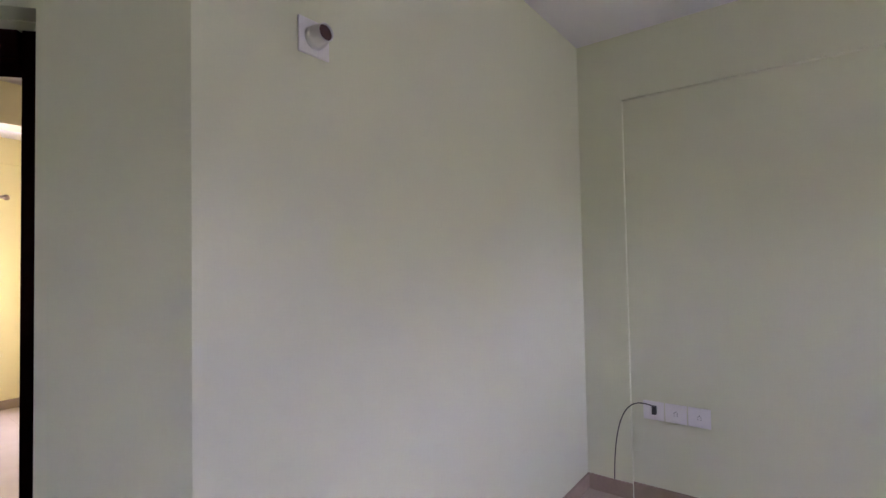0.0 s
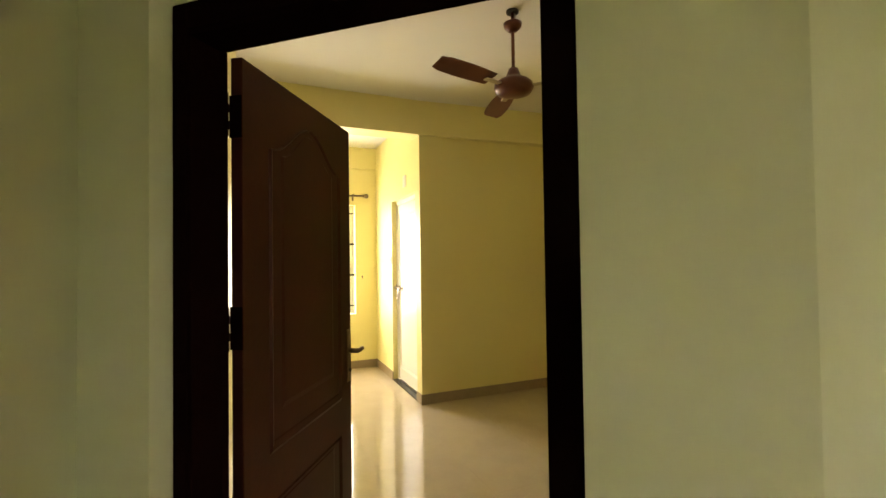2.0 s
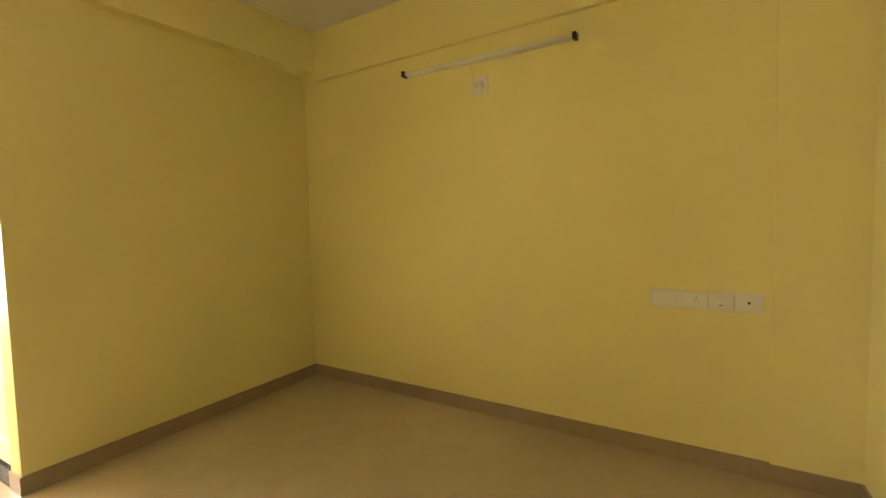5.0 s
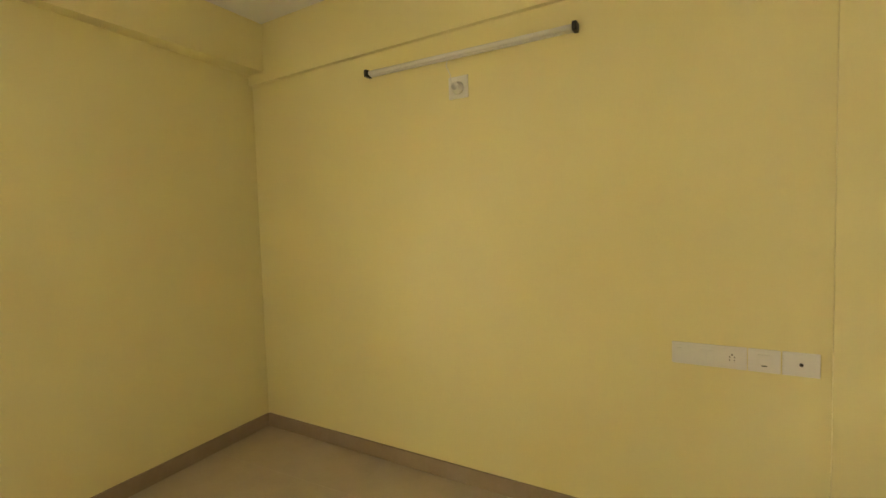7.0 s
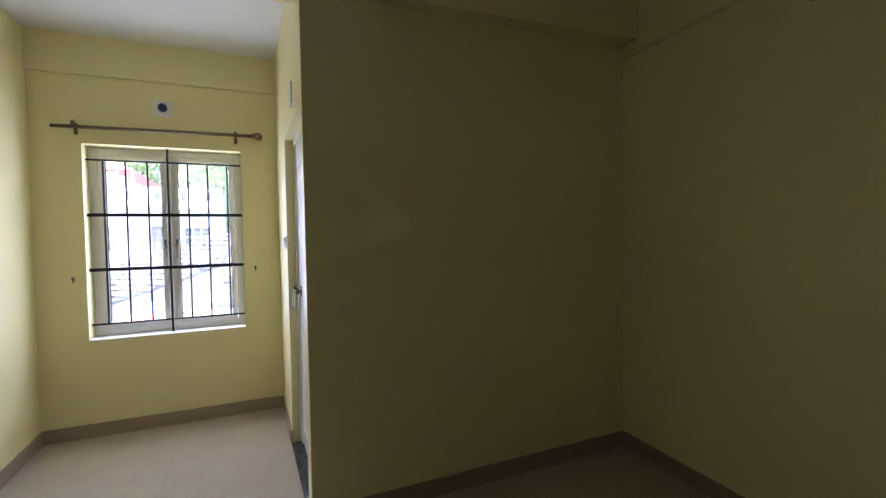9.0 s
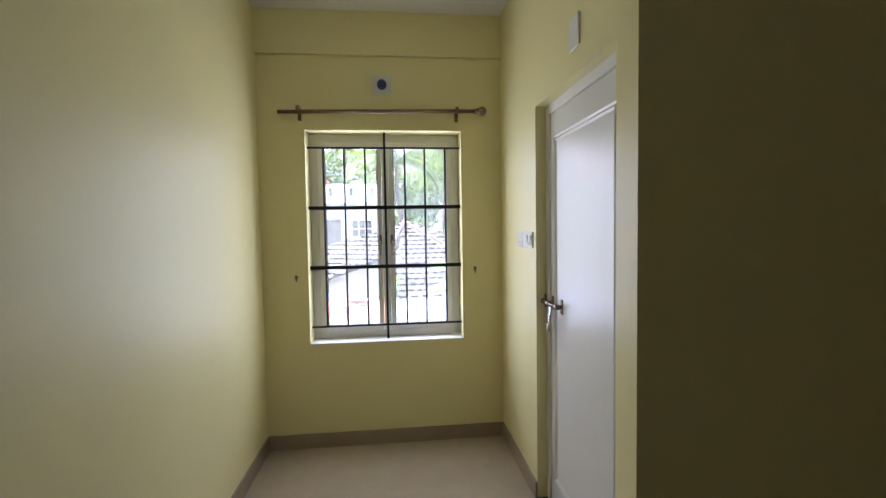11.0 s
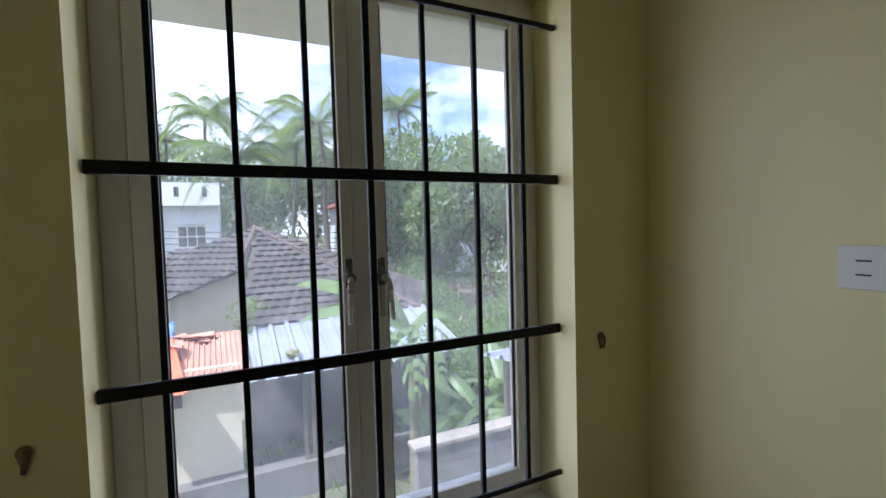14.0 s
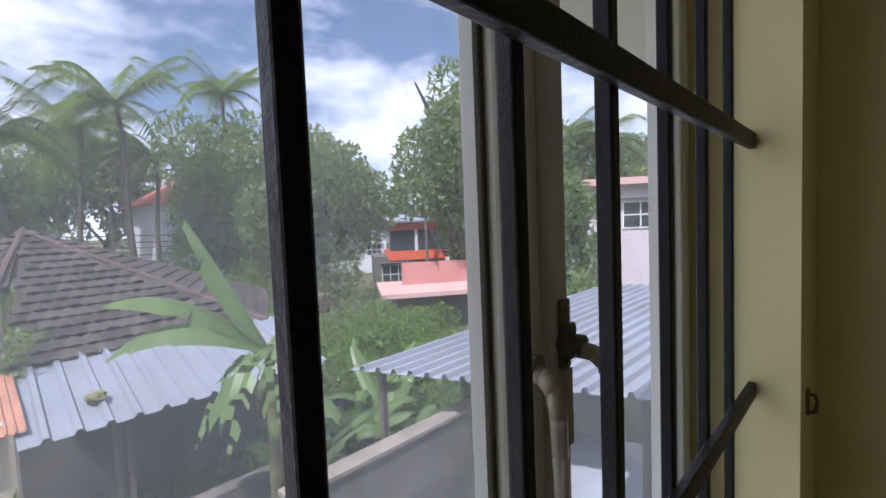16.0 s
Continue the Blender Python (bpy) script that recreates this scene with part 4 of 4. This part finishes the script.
sheet("weathered_sheet", (-5.2, 10.4, -0.62), (2.0, 0, 0), (0, -1.1, -0.42), 0.01, 0.09, 0.03, M_TERRA, "rusty corrugated roof sheet below the tarpaulin")
bm = bmesh.new()
bmesh.ops.create_icosphere(bm, subdivisions=3, radius=0.13)
for v in bm.verts:
    v.co = v.co * (1 + 0.5 * noise.noise(v.co * 14))
    v.co.z *= 0.6
bmesh.ops.transform(bm, verts=bm.verts, matrix=Matrix.Translation((-0.1, 9.75, -0.72)))
tagged(part("dry_leaf_clump", bm, M_STEM), "clump of dry leaves lying on the metal roof", "debris")

# boundary wall, car shed
bw = tagged(part("boundary_wall", B(0.9, 9.0, 6.0, 6.18, GZ, -1.22, bevel=0.01), M_CONC), "dark stained concrete boundary wall", "boundary wall")
# the coping's lighter colour paints the sun on the wall top
part("coping", B(0.85, 9.05, 5.96, 6.22, -1.22, -1.16, bevel=0.01), M_COPE, bw, "worn cement coping, its pale colour standing for sunlight on top")
tagged(part("low_wall", B(-0.5, 0.9, 6.05, 6.2, GZ, -2.35, bevel=0.02), M_CONC), "low broken concrete wall", "wall")
sheet("shed_roof", (2.55, 7.3, -0.55), (1.7, -4.3, 0), (8.0, -0.3, 0.25), 0.01, 0.26, 0.075, M_ZINC, "grey corrugated metal shed roof")
for x, y in ((2.9, 7.0), (4.2, 3.6), (8.0, 6.8)):
    tagged(part("shed_post", B(x, x + 0.09, y, y + 0.09, GZ, -0.58), M_WOOD), "dark post carrying the shed roof", "post", "shed posts")
car = thing("parked_car", pose(4.6, 4.4, GZ, 0, 0, 15), "silver grey car parked under the shed roof", "car")
bm = bmesh.new()
pr = [(-2.0, 0.3), (-2.0, 0.75), (-1.9, 0.88), (-1.1, 0.95), (-0.55, 1.4), (0.9, 1.42), (1.5, 0.98), (1.95, 0.9), (2.0, 0.3)]
lo, hi = [bm.verts.new((x, -0.8, z)) for x, z in pr], [bm.verts.new((x, 0.8, z)) for x, z in pr]
bm.faces.new(lo), bm.faces.new(hi)
for i in range(len(pr)):
    j = (i + 1) % len(pr)
    bm.faces.new((lo[i], lo[j], hi[j], hi[i]))
bmesh.ops.bevel(bm, geom=bm.edges[:], offset=0.07, segments=3, affect="EDGES")
part("body", bm, mat("silver_car_paint", (0.30, 0.33, 0.37), 0.25), car, smooth=True)
bm = bmesh.new()
prism(bm, [(-1.02, -0.68), (-0.62, -0.66), (-0.62, 0.66), (-1.02, 0.68)], 0, 0.01)
bmesh.ops.transform(bm, verts=bm.verts, matrix=Matrix.Translation((0.28, 0, 1.72)) @ Matrix.Rotation(radians(-39), 4, "Y"))
part("windscreen", bm, M_OPEN, car)
for x in (-1.25, 1.25):
    for y in (-0.8, 0.8):
        part("wheel", cyl(bmesh.new(), (x, y - 0.1, 0.31), (x, y + 0.1, 0.31), 0.31, n=24), M_DARK, car)


def house_box(name, m, w, d, h, wall, label, openings=(), roof=None):
    """A simple house: front at local y = 0, openings as (x, z, width, height, kind)."""
    t = thing(name, m, label, "house")
    part("wall", B(0, w, 0, d, 0, h), wall, t)
    for x, z, ow, oh, kind in openings:
        o = part(kind, B(x, x + ow, -0.05, 0.0, z, z + oh), M_WHITE if kind == "window" else M_WOOD, t)
        k = 3 if kind == "window" else 1
        for i in range(k):
            for j in range(2 if kind == "window" else 1):
                pw, ph = (ow - 0.06 * (k + 1)) / k, (oh - 0.06 * 3) / 2 if kind == "window" else oh - 0.1
                px, pz = x + 0.06 + i * (pw + 0.06), z + 0.06 + j * (ph + 0.06)
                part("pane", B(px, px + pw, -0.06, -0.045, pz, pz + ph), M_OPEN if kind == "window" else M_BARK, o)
        part("ledge", B(x - 0.1, x + ow + 0.1, -0.35, 0, z + oh + 0.12, z + oh + 0.2), wall, t)
    if roof:
        mt, over, rise = roof
        bm = bmesh.new()
        a = [bm.verts.new(p) for p in ((-over, -over, h), (w + over, -over, h), (w + over, d + over, h), (-over, d + over, h))]
        b = [bm.verts.new(p) for p in ((w * 0.35, d / 2, h + rise), (w * 0.65, d / 2, h + rise))]
        bm.faces.new(a)
        bm.faces.new((a[0], a[1], b[1], b[0])), bm.faces.new((a[1], a[2], b[1])), bm.faces.new((a[2], a[3], b[0], b[1])), bm.faces.new((a[3], a[0], b[0]))
        part("roof", bm, mt, t)
    return t


wh = house_box("white_house", pose(-12.0, 31.0, GZ), 10.4, 8, 7.0, M_OWALL, "white two-storey house with a balcony and red roof", ((8.2, 4.2, 1.5, 1.25, "window"), (6.4, 3.2, 1.1, 2.3, "door"), (3.2, 4.0, 1.9, 1.5, "window")))
part("balcony_slab", B(4.6, 10.5, -0.9, 0, 6.6, 6.8), M_OWALL, wh)
part("parapet", B(4.6, 10.5, -0.9, -0.78, 6.8, 7.9), M_OWALL, wh)
# dark plates on the solid parapet, painting the shade of open slots
for k in range(4):
    part("parapet_slot_shade", B(5.4 + k * 1.4, 5.65 + k * 1.4, -0.92, -0.9, 7.1, 7.65), M_OPEN, wh)
part("upper_wall", B(-1, 4.6, 0, 8, 7.0, 9.0), M_OWALL, wh)
bm = bmesh.new()
a = [bm.verts.new(p) for p in ((-2, -1.2, 8.9), (5.8, -1.2, 8.9), (5.8, 9, 8.9), (-2, 9, 8.9))]
t = bm.verts.new((0.6, 3.5, 11.6))
bm.faces.new(a)
for i in range(4):
    bm.faces.new((a[i], a[(i + 1) % 4], t))
part("roof", bm, M_REDROOF, wh)
for x in (4.8, 5.6):
    part("pillar", B(x, x + 0.15, -0.85, -0.7, 7.9, 8.95), M_OWALL, wh)

house_box("red_roofed_house", pose(7.0, 35, GZ), 6.5, 6, 6.8, M_OWALL, "white house with a red hipped tile roof among trees", ((0.8, 3.4, 1.6, 1.3, "window"), (3.6, 3.4, 1.6, 1.3, "window")), (M_REDROOF, 0.7, 2.0))
house_box("orange_shop", pose(18.6, 27.5, GZ, 0, 0, -35), 5.2, 5, 2.6, M_CONC, "grey roadside building with orange fascia boards", ((0.5, 0.6, 1.8, 1.4, "window"),))
sh = thing("shop_upper_floor", pose(18.6, 27.5, GZ + 2.6, 0, 0, -35), "glazed upper floor with bright orange bands", "shop")
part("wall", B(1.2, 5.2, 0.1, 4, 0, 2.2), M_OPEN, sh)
part("fascia", B(1.0, 5.4, -0.15, 4.2, 1.85, 2.4), M_ORANGE, sh)
part("fascia", B(1.0, 5.4, -0.15, 4.2, -0.3, 0.35), M_ORANGE, sh)
part("column", B(3.0, 3.2, -0.05, 0.1, 0.35, 1.85), M_OWALL, sh)
part("flat_roof", B(0.6, 5.8, -0.5, 4.6, 2.4, 2.55), M_ZINC, sh)
pk = house_box("pink_building", pose(12.4, 17.8, GZ, 0, 0, -35), 9, 5, 1.65, M_CONC, "low building with a faded pink cement roof", ((1.5, 0.2, 0.9, 1.2, "door"), (4, 0.4, 1.2, 0.9, "window")))
part("roof_slab", B(-0.8, 9.5, -1.6, 3, 1.65, 1.85), M_PINKROOF, pk)
part("parapet", B(0.4, 9.2, 1.2, 1.4, 1.85, 2.95), M_PINK, pk)
tg = thing("far_tiled_roof", pose(17, 19, -0.3, 0, 0, -35), "brown tiled roof behind the pink building", "roof")
bm = bmesh.new()
for k in range(9):
    box(bm, 0, 7, k * 0.5, k * 0.5 + 0.55, k * 0.16, k * 0.16 + 0.12)
part("tile_courses", bm, M_RTILE, tg)
house_box("lilac_building", pose(18.0, 11.0, GZ, 0, 0, -62), 9, 6, 6.2, M_LILAC, "pale lilac two-storey building with a pink edge", ((1.5, 4.3, 2.2, 1.2, "window"), (5, 4.3, 2.2, 1.2, "window")))
tagged(part("lilac_roof_edge", B(-0.5, 9.5, -0.7, 6.2, 6.2, 6.5, m=pose(18.0, 11.0, GZ, 0, 0, -62)), M_PINKROOF), "pink concrete roof edge", "roof")
for k, (x, y, w, h) in enumerate(((26, 40, 9, 4.5), (33, 44, 8, 5.0), (20, 46, 8, 4.0))):
    house_box("far_house", pose(x, y, GZ, 0, 0, -30), w, 6, h, M_OWALL, "distant pale house with a grey roof", ((1, 1.8, 1.6, 1.2, "window"), (4.5, 1.8, 1.6, 1.2, "window")), (M_ZINC, 0.6, 1.5))

# power lines
for k, (z, x1) in enumerate(((2.3, 26), (2.0, 26), (1.75, 25), (1.4, 25))):
    bm = bmesh.new()
    pp = [Vector((-14, 22 + k * 0.3, z)).lerp(Vector((x1, 30 + k * 0.3, z - 0.6)), i / 12) - Vector((0, 0, 0.5 * math.sin(math.pi * i / 12))) for i in range(13)]
    tagged(part("power_line", tube(bm, pp, 0.022, 5), M_CONC), "thin grey overhead power line", "cable", "power lines")
for x, y in ((8.4, 27), (24, 30), (20.5, 24)):
    up = thing("utility_pole", pose(x, y, GZ), "grey concrete utility pole carrying power lines", "utility pole", "utility poles")
    part("pole", cyl(bmesh.new(), (0, 0, 0), (0, 0, 6.2), 0.12, 0.08, n=10), M_CONC, up)
    part("cross_arm", B(-0.7, 0.7, -0.05, 0.05, 5.3, 5.4), M_WOOD, up)


def polar(az, d):
    return -1.19 + d * math.sin(radians(az)), 1.74 + d * math.cos(radians(az))


# trees
T = []
for k, (az, d, h, c, n) in enumerate(((-9, 46, 15, 5.5, 5600), (2, 42, 14, 5.5, 5600), (9, 44, 13.5, 5, 5200), (20.5, 28, 12.0, 3.6, 8000), (26, 25, 11.4, 3.5, 8000), (33, 24, 9.8, 3.0, 6000),
                                      (24, 46, 12, 6, 4200), (47.5, 24, 13.6, 3.3, 9000), (53, 30, 11.0, 4.0, 4500), (62, 17, 6.6, 1.9, 4200), (65, 24, 10, 2.6, 4200), (42, 60, 9, 6, 3500), (36, 62, 9, 6, 3500), (-18, 44, 13, 6, 3800), (56, 50, 12, 6, 3500), (70, 40, 12, 6, 3500))):
    x, y = polar(az, d)
    tree(20 + k, h, (c, c, h * 0.41), int(n * 1.25), 0.2 if d < 32 else 0.3, M_LEAF, "leafy dark green tree with an uneven crown", pose(x, y, GZ, 0, 0, 40 * k))
for k, (az, d, h) in enumerate(((3, 20, 8.2), (-2, 36, 13.5), (7, 34, 11.4), (12.5, 24, 10.5), (14, 33, 9.8), (21, 30, 13.2), (5, 44, 12.2), (40, 55, 9), (43, 58, 9.5), (46, 56, 9), (62, 27, 9.5), (66, 25, 8.8), (10, 40, 11.5), (-6, 40, 12.5))):
    x, y = polar(az, d)
    palm(60 + k, h, pose(x, y, GZ, 0, 0, 50 * k), fl=3.5 if d > 30 else 3.3)
# shrubs and garden plants
for k, (az, d, h, c, mt) in enumerate(((38, 13, 2.1, 1.3, M_LEAF2), (41, 14.5, 2.3, 1.4, M_LEAF2), (36, 17, 2.5, 1.6, M_LEAF), (44, 12, 1.7, 1.1, M_LEAF2), (33, 12, 1.4, 1.0, M_LEAF2), (48, 12, 1.6, 1.0, M_LEAF2), (63, 13.5, 3.4, 1.2, M_LEAF2), (12, 19, 3.3, 2.0, M_LEAF), (19, 20, 2.8, 2.0, M_LEAF2), (26, 18, 2.6, 1.8, M_LEAF), (45, 9.5, 1.1, 0.9, M_LEAF2), (30, 15, 2.2, 1.5, M_LEAF2), (35, 14, 2.0, 1.3, M_LEAF2), (40, 11, 1.6, 1.1, M_LEAF2), (37, 10, 1.2, 0.9, M_LEAF2), (2, 27, 5.2, 2.4, M_LEAF), (8, 26, 5.0, 2.5, M_LEAF), (14, 25, 4.6, 2.4, M_LEAF), (19, 27, 4.8, 2.2, M_LEAF), (28, 27, 4.4, 2.2, M_LEAF), (33, 30, 4.2, 2.4, M_LEAF), (23, 24, 3.4, 1.9, M_LEAF2), (57, 22, 4.2, 2.0, M_LEAF), (2.0, 9.2, 0, 0.35, M_LEAF2))):
    x, y = polar(az, d)
    r = np.random.default_rng(100 + k)
    z = GZ if h else -0.1
    sb = thing("shrub", pose(x, y, z), "bright green garden shrub" if mt is M_LEAF2 else "dark green garden shrub", "shrub", "garden shrubs")
    v, f = leaves(2600 if h else 260, (0, 0, h * 0.5), (c * 1.25, c * 1.25, h * 0.62 if h else 0.4), 0.1 if h else 0.05, r, lumps=9)
    mesh_of("foliage", v, f, mt, sb)
    if h:
        part("stem", cyl(bmesh.new(), (0, 0, 0), (0, 0, h * 0.6), 0.05, 0.02, n=7), M_BARK, sb)
x, y = polar(46, 11)
r = np.random.default_rng(9)
V, F = [], []
for k in range(60):
    v, f = frond(r, 1.2, r.uniform(0.5, 1.0), r.uniform(0, 6.28), (0, 0, 0), r.uniform(0.7, 1.6))
    v = [(a, b, c) for a, b, c in v]
    F += [tuple(q + len(V) for q in g) for g in f[::4]]
    V += v
gt = thing("ornamental_grass", pose(x, y, GZ + 1.2), "yellow-green arching ornamental grass clump", "grass")
mesh_of("blades", V, F, M_LEAF2, gt)
part("stem", cyl(bmesh.new(), (0, 0, -1.2), (0, 0, 0.05), 0.08, 0.04, n=8), M_BARK, gt)

# banana plants
x, y = polar(24.5, 6.6)
banana(1, 3.3, pose(x, y, GZ), ((150, 0.95, 0.33, 2.1, 0.2), (156, 2.0, 0.33, 1.0, 0.62), (163, 2.0, 0.34, 0.78, 0.72), (215, 1.25, 0.2, 0.3, 1.15), (250, 0.9, 0.2, 0.2, 1.3), (20, 1.3, 0.22, 0.7, 0.9), (330, 1.0, 0.2, 0.35, 1.1), (180, 1.15, 0.2, 0.1, 1.05), (290, 0.9, 0.18, 0.2, 1.3), (165, 0.8, 0.17, -0.2, 1.2)), "tall banana plant with broad torn leaves")
for k, (az, d, h) in enumerate(((34, 8.2, 1.0), (38, 8.4, 1.1), (41, 8.0, 0.9), (30, 7.6, 1.2), (27, 7.2, 0.9), (36, 9.3, 1.2))):
    x, y = polar(az, d)
    r = random.Random(k)
    banana(10 + k, h, pose(x, y, GZ), [(r.uniform(0, 360), r.uniform(0.9, 1.3), 0.17, r.uniform(0.5, 1.5), r.uniform(0.3, 0.9)) for i in range(7)], "young banana plant with bright leaves")

# undergrowth
N = 14000
px, py = rng.uniform(-10, 22, N), rng.uniform(6.4, 30, N)
pa, ph = rng.uniform(0, 6.28, N), rng.uniform(0.08, 0.3, N)
V = np.stack([np.stack([px - 0.04 * np.cos(pa), py - 0.04 * np.sin(pa), np.full(N, GZ)], 1), np.stack([px + 0.04 * np.cos(pa), py + 0.04 * np.sin(pa), np.full(N, GZ)], 1), np.stack([px + 0.1 * np.sin(pa), py + 0.1 * np.cos(pa), GZ + ph], 1)], 1).reshape(-1, 3)
tagged(mesh_of("grass", V, np.arange(3 * N).reshape(-1, 3), M_LEAF2), "short rough grass and weeds", "grass", kind="stuff")

# ---- floor tiles ----
TW = 0.6
tm = bpy.data.meshes.new("floor_tile")
b = B(-TW / 2 + 0.0003, TW / 2 - 0.0003, -TW / 2 + 0.0003, TW / 2 - 0.0003, -0.012, 0, bevel=0.0003)
b.to_mesh(tm)
b.free()
tm.materials.append(M_TILE)
for i in range(8):
    for j in range(19):
        x, y = LX - 0.3 + 0.3 + TW * i, WY - 0.3 - TW * j
        if y - 0.3 < HS or x > RX + 0.2:
            continue
        o = new("floor_tile", tm)
        o.parent = floor
        o.location = (x, y, 0)
